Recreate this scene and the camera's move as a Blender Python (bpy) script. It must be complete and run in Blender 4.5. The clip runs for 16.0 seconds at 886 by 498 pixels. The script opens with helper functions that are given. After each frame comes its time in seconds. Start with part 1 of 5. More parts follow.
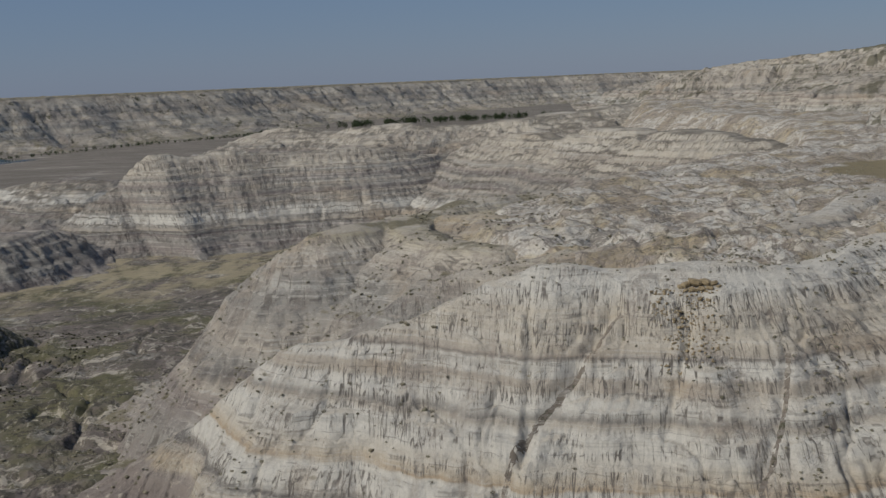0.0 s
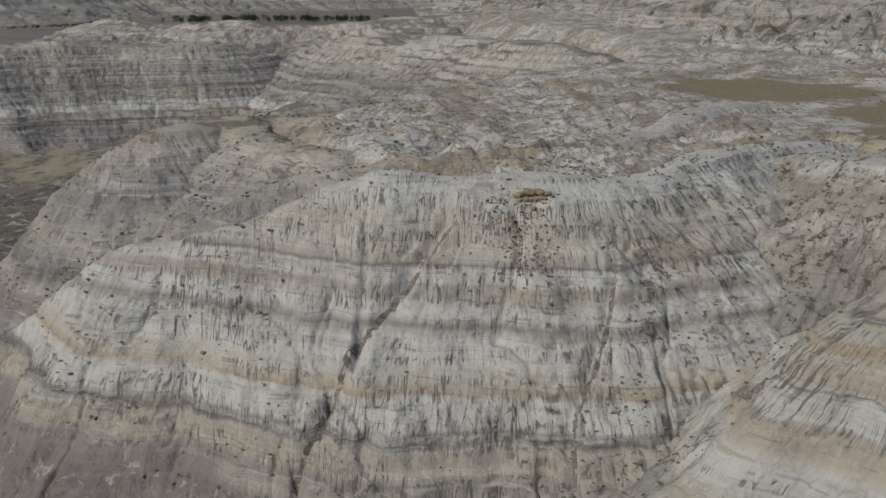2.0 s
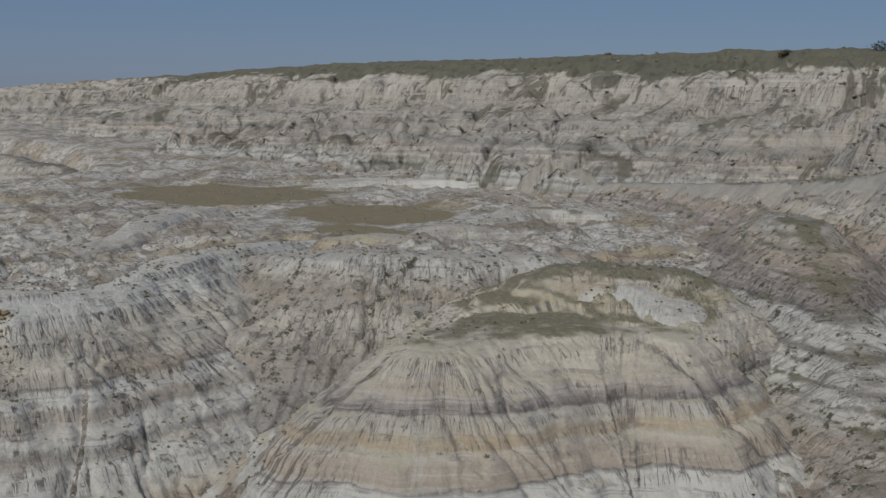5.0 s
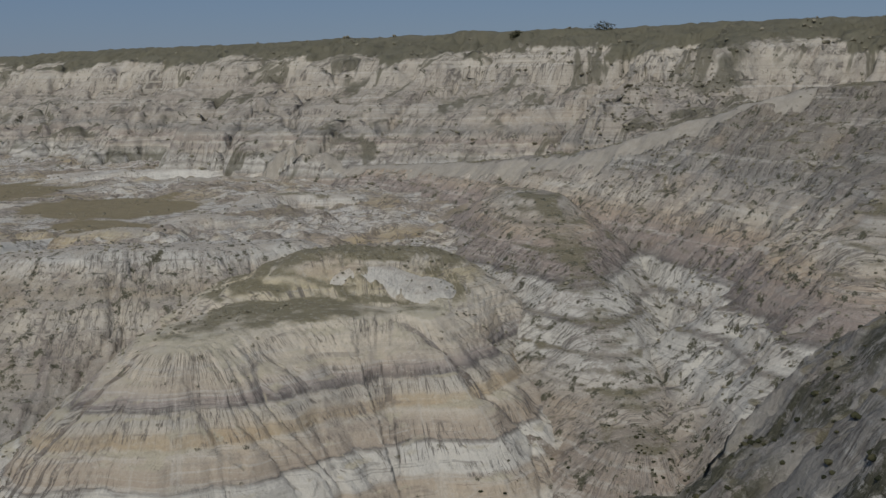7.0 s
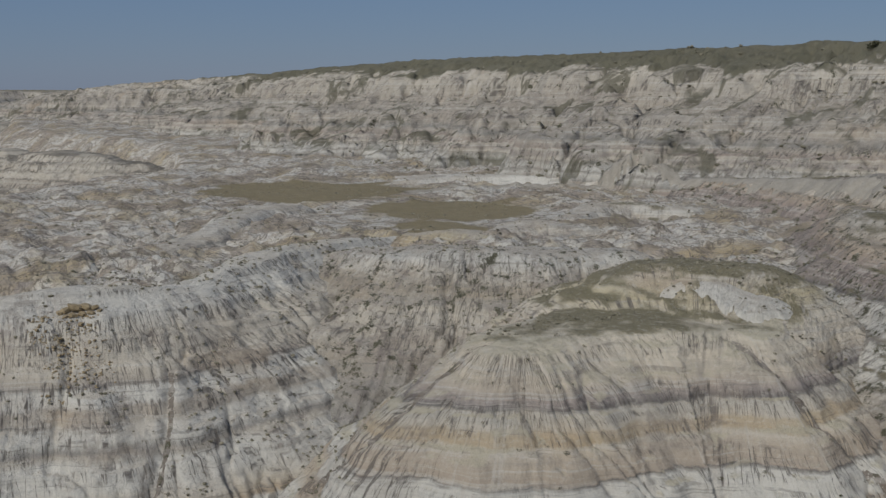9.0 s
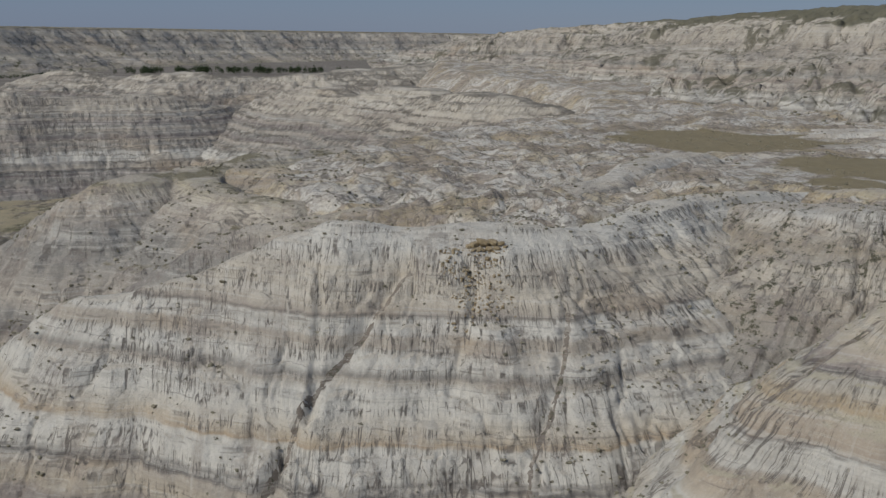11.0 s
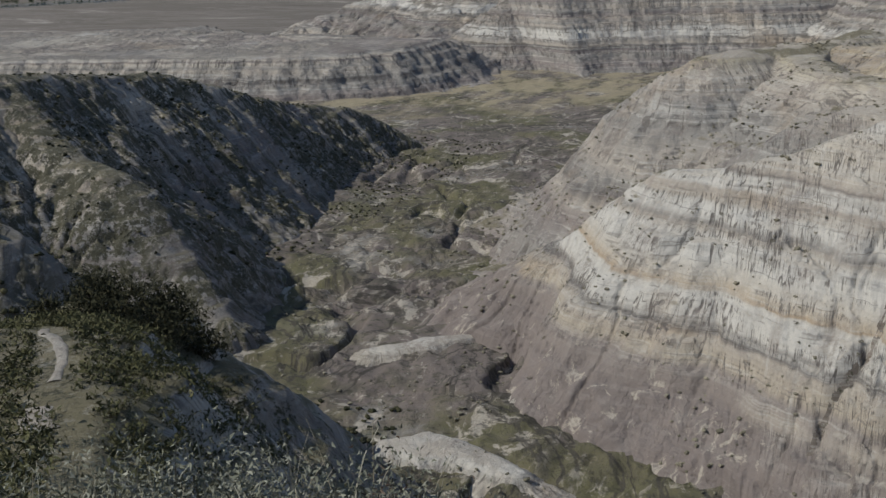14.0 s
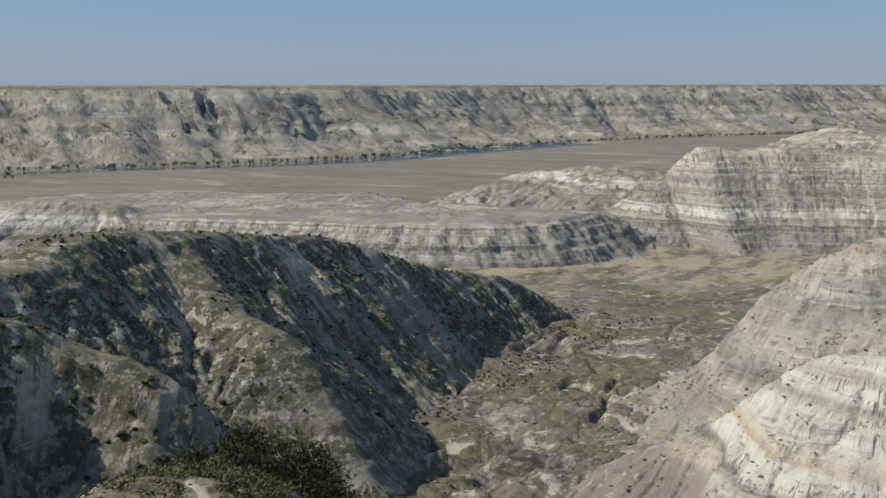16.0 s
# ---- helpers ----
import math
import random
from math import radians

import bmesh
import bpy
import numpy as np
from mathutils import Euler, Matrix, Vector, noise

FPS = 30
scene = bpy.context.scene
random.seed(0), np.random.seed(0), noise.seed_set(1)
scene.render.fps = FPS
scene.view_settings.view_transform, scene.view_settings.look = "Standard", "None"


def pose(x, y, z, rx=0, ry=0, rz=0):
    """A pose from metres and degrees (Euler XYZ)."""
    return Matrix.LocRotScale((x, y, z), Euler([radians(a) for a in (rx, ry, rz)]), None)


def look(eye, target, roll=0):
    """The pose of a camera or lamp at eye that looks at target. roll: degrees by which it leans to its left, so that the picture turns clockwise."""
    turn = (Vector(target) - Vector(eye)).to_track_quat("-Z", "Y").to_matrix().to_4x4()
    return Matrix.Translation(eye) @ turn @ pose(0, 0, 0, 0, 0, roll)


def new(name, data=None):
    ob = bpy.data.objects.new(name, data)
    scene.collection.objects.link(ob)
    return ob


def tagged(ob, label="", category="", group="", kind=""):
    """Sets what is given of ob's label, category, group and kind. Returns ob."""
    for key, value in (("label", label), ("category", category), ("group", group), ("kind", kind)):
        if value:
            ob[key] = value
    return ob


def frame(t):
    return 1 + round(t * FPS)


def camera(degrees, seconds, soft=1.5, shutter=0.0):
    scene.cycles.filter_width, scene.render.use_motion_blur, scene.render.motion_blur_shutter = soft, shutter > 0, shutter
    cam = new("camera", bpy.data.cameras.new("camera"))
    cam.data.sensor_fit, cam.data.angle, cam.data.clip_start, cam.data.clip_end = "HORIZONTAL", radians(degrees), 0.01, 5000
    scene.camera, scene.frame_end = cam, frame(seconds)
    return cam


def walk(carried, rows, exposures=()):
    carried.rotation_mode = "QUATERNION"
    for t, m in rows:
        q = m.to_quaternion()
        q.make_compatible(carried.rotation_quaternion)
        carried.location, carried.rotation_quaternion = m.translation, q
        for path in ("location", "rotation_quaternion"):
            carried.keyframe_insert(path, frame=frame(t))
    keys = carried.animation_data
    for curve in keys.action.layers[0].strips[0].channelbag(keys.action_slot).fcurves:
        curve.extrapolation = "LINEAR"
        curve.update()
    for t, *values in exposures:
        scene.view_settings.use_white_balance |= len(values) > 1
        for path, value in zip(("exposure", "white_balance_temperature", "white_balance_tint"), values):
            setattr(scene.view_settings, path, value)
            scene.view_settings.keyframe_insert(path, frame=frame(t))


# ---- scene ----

# ---- camera: it turns on the spot at the lookout ----
cam = camera(42.03, 16.0, soft=1.5)
TURNS = [  # seconds, heading, pitch, lean
    (0.0, -0.00, -8.33, -2.34),
    (0.5, 0.63, -10.68, -2.18),
    (1.0, 3.51, -13.39, -0.15),
    (1.5, 7.16, -13.11, 0.28),
    (2.0, 8.13, -13.15, 0.72),
    (2.5, 8.39, -12.99, 0.70),
    (3.0, 12.34, -13.00, 0.06),
    (3.5, 20.31, -13.61, 0.57),
    (4.0, 27.26, -13.12, 1.96),
    (4.5, 30.98, -9.74, 2.02),
    (5.0, 34.43, -7.57, 0.74),
    (5.2, 35.84, -6.84, -0.45),
    (6.2, 44.60, -6.90, -0.90),
    (6.8, 47.00, -7.90, -0.75),
    (7.3, 46.07, -9.10, -0.64),
    (7.5, 44.83, -9.39, -0.70),
    (8.0, 39.83, -10.09, -0.95),
    (8.5, 34.45, -8.83, -1.11),
    (9.0, 30.42, -7.80, 0.17),
    (9.5, 24.82, -9.29, 0.63),
    (9.7, 22.15, -9.19, 0.96),
    (10.7, 12.60, -10.20, 0.95),
    (11.8, 3.90, -12.40, 0.73),
    (12.0, 1.75, -13.04, 0.54),
    (12.5, -4.19, -15.69, 0.68),
    (13.0, -10.29, -18.07, 0.27),
    (13.5, -15.12, -17.65, -0.79),
    (14.0, -19.09, -16.59, -1.37),
    (14.5, -22.41, -15.55, -0.94),
    (15.0, -25.43, -13.08, -1.20),
    (15.5, -25.09, -10.00, -0.12),
    (16.0, -26.57, -8.10, -0.09),
]


def gaze(heading, pitch, lean):
    a, b = radians(heading), radians(pitch)
    return look((0, 0, 0), (math.sin(a) * math.cos(b), math.cos(a) * math.cos(b), math.sin(b)), lean)


walk(cam, [(t, gaze(h, p, l)) for t, h, p, l in TURNS], exposures=[(0.0, -0.3, 6350, 10), (1.0, -0.36, 6220, 10), (2.5, -0.38, 6080, 10), (5.0, -0.4, 6000, 10), (7.5, -0.44, 6200, 10), (9.5, -0.36, 6080, 10), (12.0, -0.26, 6200, 10), (14.0, -0.08, 6150, 10), (14.5, 0.1, 6150, 10), (15.2, 0.32, 6250, 10), (16.0, 0.48, 6400, 6)])

# ---- sky and sun ----
SUN_HEADING, SUN_HEIGHT = -120.0, 42.0
world = bpy.data.worlds.new("sky")
scene.world = world
world.use_nodes = True
wn = world.node_tree
sky = wn.nodes.new("ShaderNodeTexSky")
sky.sky_type, sky.sun_disc = "NISHITA", False
sky.sun_elevation, sky.sun_rotation = radians(SUN_HEIGHT), radians(SUN_HEADING)
sky.air_density, sky.dust_density, sky.ozone_density = 1.0, 0.2, 3.0
back = wn.nodes["Background"]
haze = wn.nodes.new("ShaderNodeMix")
haze.data_type = "RGBA"
haze.inputs[0].default_value, haze.inputs[7].default_value = 0.75, (1.6, 2.4, 4.1, 1)
wn.links.new(sky.outputs[0], haze.inputs[6])
wn.links.new(haze.outputs[2], back.inputs[0])
back.inputs[1].default_value = 0.08
sun = new("sun", bpy.data.lights.new("sun", "SUN"))
sun.data.energy, sun.data.angle, sun.data.color = 3.5, radians(0.6), (1.0, 0.96, 0.89)
_a, _b = radians(SUN_HEADING), radians(SUN_HEIGHT)
sun.matrix_world = look((math.sin(_a) * 50, math.cos(_a) * 50, math.tan(_b) * 50), (0, 0, 0))


# ---- material helpers ----
class Nodes:
    """A short way to write node trees."""

    def __init__(self, name):
        self.mat = bpy.data.materials.new(name)
        self.mat.use_nodes = True
        self.t = self.mat.node_tree
        self.out = self.t.nodes["Principled BSDF"]
        self.geo = self.t.nodes.new("ShaderNodeNewGeometry")
        self.pos = self.geo.outputs["Position"]
        s = self.t.nodes.new("ShaderNodeSeparateXYZ")
        self.t.links.new(self.pos, s.inputs[0])
        self.x, self.z = s.outputs[0], s.outputs[2]
        s = self.t.nodes.new("ShaderNodeSeparateXYZ")
        self.t.links.new(self.geo.outputs["Normal"], s.inputs[0])
        self.nz = s.outputs[2]

    def put(self, socket, value):
        if isinstance(value, (int, float, tuple)):
            if isinstance(value, tuple) and len(value) == 3 and socket.type == "RGBA":
                value = (*value, 1)
            socket.default_value = value
        else:
            self.t.links.new(value, socket)

    def math(self, op, a, b=0.0, clamp=False):
        n = self.t.nodes.new("ShaderNodeMath")
        n.operation, n.use_clamp = op, clamp
        self.put(n.inputs[0], a), self.put(n.inputs[1], b)
        return n.outputs[0]

    def noise(self, scale, detail=3.0, stretch=(1, 1, 1), rough=0.55, offset=(0, 0, 0), distort=0.0):
        m = self.t.nodes.new("ShaderNodeMapping")
        self.t.links.new(self.pos, m.inputs[0])
        m.inputs["Scale"].default_value, m.inputs["Location"].default_value = stretch, offset
        n = self.t.nodes.new("ShaderNodeTexNoise")
        self.t.links.new(m.outputs[0], n.inputs["Vector"])
        n.inputs["Scale"].default_value, n.inputs["Detail"].default_value = scale, detail
        n.inputs["Roughness"].default_value, n.inputs["Distortion"].default_value = rough, distort
        return n.outputs["Fac"]

    def flow(self, along, down, detail=3.0, rough=0.55, offset=0.0, distort=0.0):
        """Noise in slope coordinates: metres along the crest and metres down from it."""
        a = self.t.nodes.new("ShaderNodeAttribute")
        a.attribute_name = "flow"
        m = self.t.nodes.new("ShaderNodeMapping")
        self.t.links.new(a.outputs["Vector"], m.inputs[0])
        m.inputs["Scale"].default_value, m.inputs["Location"].default_value = (along, down, 1), (offset, offset, 0)
        n = self.t.nodes.new("ShaderNodeTexNoise")
        self.t.links.new(m.outputs[0], n.inputs["Vector"])
        n.inputs["Scale"].default_value, n.inputs["Detail"].default_value = 1.0, detail
        n.inputs["Roughness"].default_value, n.inputs["Distortion"].default_value = rough, distort
        return n.outputs["Fac"]

    def line(self, value, width):
        """1 where a noise crosses its middle, 0 away from it: thin winding lines."""
        return self.band(self.math("ABSOLUTE", self.math("SUBTRACT", value, 0.5)), width, width * 0.25)

    def band(self, value, lo, hi, a=0.0, b=1.0):
        n = self.t.nodes.new("ShaderNodeMapRange")
        n.interpolation_type = "SMOOTHSTEP"
        self.put(n.inputs[0], value)
        for i, v in enumerate((lo, hi, a, b)):
            n.inputs[i + 1].default_value = v
        return n.outputs[0]

    def mix(self, fac, a, b, blend="MIX"):
        n = self.t.nodes.new("ShaderNodeMix")
        n.data_type, n.blend_type = "RGBA", blend
        self.put(n.inputs[0], fac), self.put(n.inputs[6], a), self.put(n.inputs[7], b)
        return n.outputs[2]

    def ramp(self, value, stops, lo, hi, hard=False):
        n = self.t.nodes.new("ShaderNodeValToRGB")
        self.put(n.inputs[0], self.band2(value, lo, hi))
        e = n.color_ramp.elements
        for i, (z, c) in enumerate(stops):
            p = (z - lo) / (hi - lo)
            el = e[i] if i < 2 else e.new(p)
            el.position, el.color = p, (*c, 1)
        return n.outputs[0]

    def band2(self, value, lo, hi):
        return self.math("MULTIPLY", self.math("SUBTRACT", value, lo), 1.0 / (hi - lo), True)

    def finish(self, color, rough=0.95, bumps=()):
        self.put(self.out.inputs["Base Color"], color)
        self.put(self.out.inputs["Roughness"], rough)
        self.out.inputs["Specular IOR Level"].default_value = 0.15
        last = None
        for height, strength, dist in bumps:
            n = self.t.nodes.new("ShaderNodeBump")
            n.inputs["Strength"].default_value, n.inputs["Distance"].default_value = strength, dist
            self.t.links.new(height, n.inputs["Height"])
            if last is not None:
                self.t.links.new(last, n.inputs["Normal"])
            last = n.outputs[0]
        if last is not None:
            self.t.links.new(last, self.out.inputs["Normal"])
        return self.mat


WHITE, CREAM, BEIGE = (0.61, 0.57, 0.485), (0.55, 0.485, 0.38), (0.44, 0.382, 0.303)
GREY, DARK, MAUVE = (0.295, 0.272, 0.232), (0.14, 0.125, 0.11), (0.245, 0.205, 0.18)
OCHRE, YELLOW, GRASS = (0.42, 0.305, 0.18), (0.47, 0.405, 0.275), (0.215, 0.185, 0.11)


def clay(name, layers, lo, hi, grass=0.0, streak=0.5, wobble=0.5, flat_color=BEIGE, flat_from=0.93, shrub=0.0, fine=1.0, crack=0.8, ledges=1.0, dirt=1.0, wash=MAUVE, grass_from=None, spines=False, flat_cover=0.8, brow=None, veins=0.0, fan=None):
    """Banded badlands clay: layers by height, washed streaks and cracks down the slopes, weathered tops."""
    n = Nodes(name)
    w = n.math("MULTIPLY", n.math("SUBTRACT", n.noise(0.03 * fine, 3), 0.5), wobble * 2.0)
    w2 = n.math("MULTIPLY", n.math("SUBTRACT", n.noise(0.5 * fine, 4), 0.5), wobble * 1.2)
    w3 = n.math("MULTIPLY", n.math("SUBTRACT", n.flow(0.4 * fine, 0.03 * fine, 4, 0.65, 71), 0.5), wobble * 0.9)
    z = n.math("ADD", n.math("ADD", n.math("ADD", n.z, w), w2), w3)
    col = n.ramp(z, layers, lo, hi)
    # thin ledges inside the layers
    thin = n.noise(1.0, 4, (0.025 * fine, 0.025 * fine, 1.1 * ledges), 0.7, distort=0.25)
    col = n.mix(n.band(thin, 0.51, 0.66, 0.0, 0.55 * dirt), col, GREY)
    col = n.mix(n.band(thin, 0.48, 0.36, 0.0, 0.45), col, WHITE)
    seam = n.noise(1.0, 2, (0.014 * fine, 0.014 * fine, 0.55 * ledges), 0.5, (7, 3, 2))
    seam = n.math("MULTIPLY", n.line(n.math("ADD", seam, n.math("MULTIPLY", n.math("SUBTRACT", n.noise(0.6 * fine, 4), 0.5), 0.05)), 0.02), n.band(n.noise(0.25 * fine, 4, offset=(2, 2, 9)), 0.47, 0.56))
    col = n.mix(n.math("MULTIPLY", seam, 0.45 * crack), col, DARK)
    # wash running down the faces
    run = n.flow(0.5 * fine, 0.05 * fine, 5, 0.68)
    col = n.mix(n.band(run, 0.55, 0.70, 0.0, streak), col, wash)
    run2 = n.flow(0.13 * fine, 0.05 * fine, 6, 0.68, 31)
    col = n.mix(n.band(run2, 0.52, 0.68, 0.0, streak), col, (0.29, 0.255, 0.215))
    pale = n.flow(0.9 * fine, 0.09 * fine, 4, 0.6, 57)
    col = n.mix(n.band(pale, 0.54, 0.74, 0.0, 0.4), col, WHITE)
    warm = n.noise(0.05 * fine, 4, (1, 1, 2.0), 0.6, (5, 9, 1))
    col = n.mix(n.band(warm, 0.55, 0.72, 0.0, 0.4), col, OCHRE)
    # rills and shrinkage cracks, their self-shadow painted in as dark lines
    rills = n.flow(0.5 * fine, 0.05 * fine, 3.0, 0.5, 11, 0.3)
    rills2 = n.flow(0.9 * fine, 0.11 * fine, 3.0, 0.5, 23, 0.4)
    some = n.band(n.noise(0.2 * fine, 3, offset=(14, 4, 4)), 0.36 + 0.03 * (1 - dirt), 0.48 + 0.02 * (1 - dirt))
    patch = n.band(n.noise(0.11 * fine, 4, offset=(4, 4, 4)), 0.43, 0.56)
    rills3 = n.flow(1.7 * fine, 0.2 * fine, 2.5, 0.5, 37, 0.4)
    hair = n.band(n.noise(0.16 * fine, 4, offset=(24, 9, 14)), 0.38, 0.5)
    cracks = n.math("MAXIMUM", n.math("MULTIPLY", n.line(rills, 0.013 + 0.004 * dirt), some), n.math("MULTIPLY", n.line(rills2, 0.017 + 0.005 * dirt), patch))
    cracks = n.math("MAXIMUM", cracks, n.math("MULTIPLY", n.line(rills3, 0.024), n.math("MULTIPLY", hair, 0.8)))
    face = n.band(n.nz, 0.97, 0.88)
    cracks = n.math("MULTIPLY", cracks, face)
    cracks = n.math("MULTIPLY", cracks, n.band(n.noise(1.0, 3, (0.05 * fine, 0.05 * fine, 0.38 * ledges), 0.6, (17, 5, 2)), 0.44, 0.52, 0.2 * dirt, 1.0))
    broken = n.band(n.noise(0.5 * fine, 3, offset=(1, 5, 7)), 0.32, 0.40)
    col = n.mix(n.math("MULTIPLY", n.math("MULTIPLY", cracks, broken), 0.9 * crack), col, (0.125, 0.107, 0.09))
    # ragged brown stains of washed soil and dead weeds
    stain = n.math("MULTIPLY", n.band(n.noise(0.13 * fine, 5, offset=(19, 27, 3), rough=0.6), 0.5, 0.64), n.band(n.noise(1.3 * fine, 7, (1, 1, 0.5), 0.75, (9, 2, 6)), 0.40, 0.58))
    col = n.mix(n.math("MULTIPLY", stain, 0.8 * dirt), col, (0.25, 0.208, 0.172))
    # flat tops: weathered crust and dry grass
    top = n.band(n.nz, flat_from - 0.10, flat_from + 0.05)
    col = n.mix(n.math("MULTIPLY", top, n.band(n.noise(0.12 * fine, 4), 0.35, 0.6, 0.0, flat_cover)), col, flat_color)
    if grass:
        g = n.math("MULTIPLY", top, n.band(n.noise(0.07 * fine, 6, offset=(8, 2, 0), rough=0.65), 0.66 - 0.35 * grass, 0.72 - 0.3 * grass))
        if grass_from is not None:
            g = n.math("MULTIPLY", g, n.band(n.math("ADD", n.z, n.math("MULTIPLY", n.noise(0.3, 4, offset=(5, 1, 2)), 3.0)), grass_from + 1.0, grass_from + 2.0))
        tuft = n.mix(n.noise(1.4, 5), GRASS, (0.15, 0.13, 0.072))
        col = n.mix(n.math("MULTIPLY", g, 0.9), col, tuft)
    if shrub:
        sh = n.band(n.noise(0.5 * fine, 9, (1, 1, 0.8), 0.78), 0.60 - 0.2 * shrub, 0.65 - 0.2 * shrub)
        if spines:
            sh = n.math("MULTIPLY", sh, n.band(n.flow(0.11, 0.03, 4, 0.6, 91, 0.3), 0.41, 0.52))
        col = n.mix(sh, col, n.mix(n.noise(1.5, 4), (0.05, 0.05, 0.03), (0.12, 0.11, 0.065)))
    mottle = n.noise(1.1 * fine, 9, (1, 1, 1.4), 0.78, (3, 3, 3))
    col = n.mix(n.band(mottle, 0.50, 0.62, 0.0, 0.5 * dirt), col, n.mix(0.45, col, GREY))
    col = n.mix(n.band(mottle, 0.48, 0.38, 0.0, 0.45), col, n.mix(0.6, col, WHITE))
    if fan is not None:
        apron = n.math("MULTIPLY", n.band(z, fan, fan - 2.5), n.band(n.math("ADD", n.x, n.math("MULTIPLY", n.math("SUBTRACT", n.noise(0.08, 5, offset=(6, 2, 8)), 0.5), 50.0)), 4, -8))
        col = n.mix(n.math("MULTIPLY", apron, 0.8), col, n.mix(n.flow(0.6, 0.03, 4, 0.6, 19), (0.16, 0.13, 0.112), (0.3, 0.25, 0.215)))
        col = n.mix(n.math("MULTIPLY", apron, n.band(n.noise(0.3, 7, (1, 1, 0.5), 0.75, (8, 3, 5), 0.8), 0.56, 0.64, 0.0, 0.75)), col, CREAM)
    if veins:
        vein = n.line(n.flow(0.035, 0.012, 5, 0.6, 63, 0.8), 0.035)
        vein = n.math("MULTIPLY", vein, n.band(n.noise(0.05, 4, offset=(31, 3, 9)), 0.42, 0.55))
        col = n.mix(n.math("MULTIPLY", vein, veins), col, (0.13, 0.12, 0.08))
    if brow is not None:
        edge = n.math("ADD", n.z, n.math("MULTIPLY", n.math("SUBTRACT", n.flow(0.045, 0.012, 5, 0.62, 41), 0.5), 24.0))
        col = n.mix(n.band(edge, brow - 0.5, brow + 0.7, 0.0, 0.96), col, n.mix(n.noise(0.15, 6, rough=0.7), (0.115, 0.11, 0.068), (0.2, 0.18, 0.125)))
    grain = n.noise(5.0 * fine, 6, rough=0.72)
    col = n.mix(n.band(grain, 0.35, 0.72, 0.0, 0.5 * dirt), col, n.mix(0.5, col, DARK))
    lumps = n.noise(0.9 * fine, 7, (1, 1, 0.6), 0.68)
    return n.finish(col, 0.95, ((n.math("SUBTRACT", 1.0, cracks), 0.55, 0.35 / fine), (lumps, 0.75, 0.7 / fine), (mottle, 0.6, 0.3 / fine), (grain, 0.5, 0.1 / fine)))


LAYERS = [(-66, (0.17, 0.145, 0.12)), (-62, (0.2, 0.162, 0.14)), (-60, (0.36, 0.31, 0.26)), (-58.6, (0.25, 0.212, 0.18)), (-57.2, BEIGE), (-55.6, (0.29, 0.248, 0.21)), (-54.6, (0.47, 0.4, 0.295)), (-52.6, BEIGE), (-52.2, DARK), (-51.6, GREY),
          (-51.1, WHITE), (-48.6, WHITE), (-48.25, (0.43, 0.325, 0.21)), (-47.8, (0.5, 0.415, 0.3)), (-47.0, CREAM), (-45.4, WHITE), (-43.4, WHITE),
          (-42.7, BEIGE), (-42.2, GREY), (-41.3, WHITE), (-40.2, WHITE), (-39.7, BEIGE), (-38.4, BEIGE),
          (-38.0, WHITE), (-36.6, WHITE), (-36.2, (0.22, 0.19, 0.16)), (-35.8, BEIGE), (-34.4, CREAM), (-31, CREAM), (-29.2, WHITE), (-27.5, WHITE),
          (-20, CREAM)]
LAYERS_2 = [(-66, GREY), (-56, MAUVE), (-53, GREY), (-51, CREAM), (-49, WHITE), (-46.4, WHITE), (-45.8, CREAM),
            (-45.2, (0.50, 0.42, 0.315)), (-43.7, (0.49, 0.40, 0.29)), (-43.1, BEIGE), (-42.8, WHITE), (-40.5, WHITE), (-40.15, DARK), (-39.95, (0.42, 0.345, 0.26)), (-38.0, (0.48, 0.4, 0.3)),
            (-37.3, CREAM), (-36.9, (0.47, 0.37, 0.24)), (-36.0, (0.48, 0.39, 0.265)), (-35.6, CREAM), (-34.9, (0.52, 0.47, 0.38)), (-34.35, (0.48, 0.43, 0.35)), (-34.15, DARK), (-33.9, (0.2, 0.17, 0.15)), (-33.4, (0.34, 0.285, 0.245)), (-31.9, (0.55, 0.47, 0.355)), (-30, (0.6, 0.52, 0.395)), (-28.5, (0.62, 0.54, 0.41)),
            (-26, (0.5, 0.42, 0.26)), (-24, CREAM), (-20, CREAM)]
LAYERS_SIDE = [(-66, GREY), (-52, MAUVE), (-44, (0.36, 0.29, 0.22)), (-38, BEIGE), (-35, WHITE), (-32.2, WHITE), (-31.7, DARK), (-31.2, WHITE), (-28.8, WHITE), (-28.3, DARK), (-27.4, (0.3, 0.245, 0.205)),
               (-25, (0.34, 0.27, 0.22)), (-23, (0.45, 0.355, 0.25)), (-20.6, CREAM), (-18.5, BEIGE), (-16, GREY), (-12, (0.25, 0.22, 0.175)), (-6, (0.26, 0.225, 0.175)), (4, (0.26, 0.225, 0.175))]
LAYERS_FAR = [(-80, GREY), (-77, BEIGE), (-75, GREY), (-72, MAUVE), (-68, GREY), (-66.2, MAUVE), (-65.6, DARK), (-64.6, DARK), (-64.0, BEIGE), (-62, GREY), (-61.2, WHITE),
              (-57.8, WHITE), (-57.2, GREY), (-55.6, BEIGE), (-55, GREY), (-53, BEIGE), (-52.2, MAUVE), (-50, GREY), (-48, BEIGE), (-47.2, GREY), (-45.4, MAUVE), (-43.6, BEIGE), (-42.6, GREY), (-41, BEIGE),
              (-40, CREAM), (-36, BEIGE), (-33, CREAM), (-28, CREAM), (-22, CREAM)]
BROW = (0.145, 0.13, 0.085)
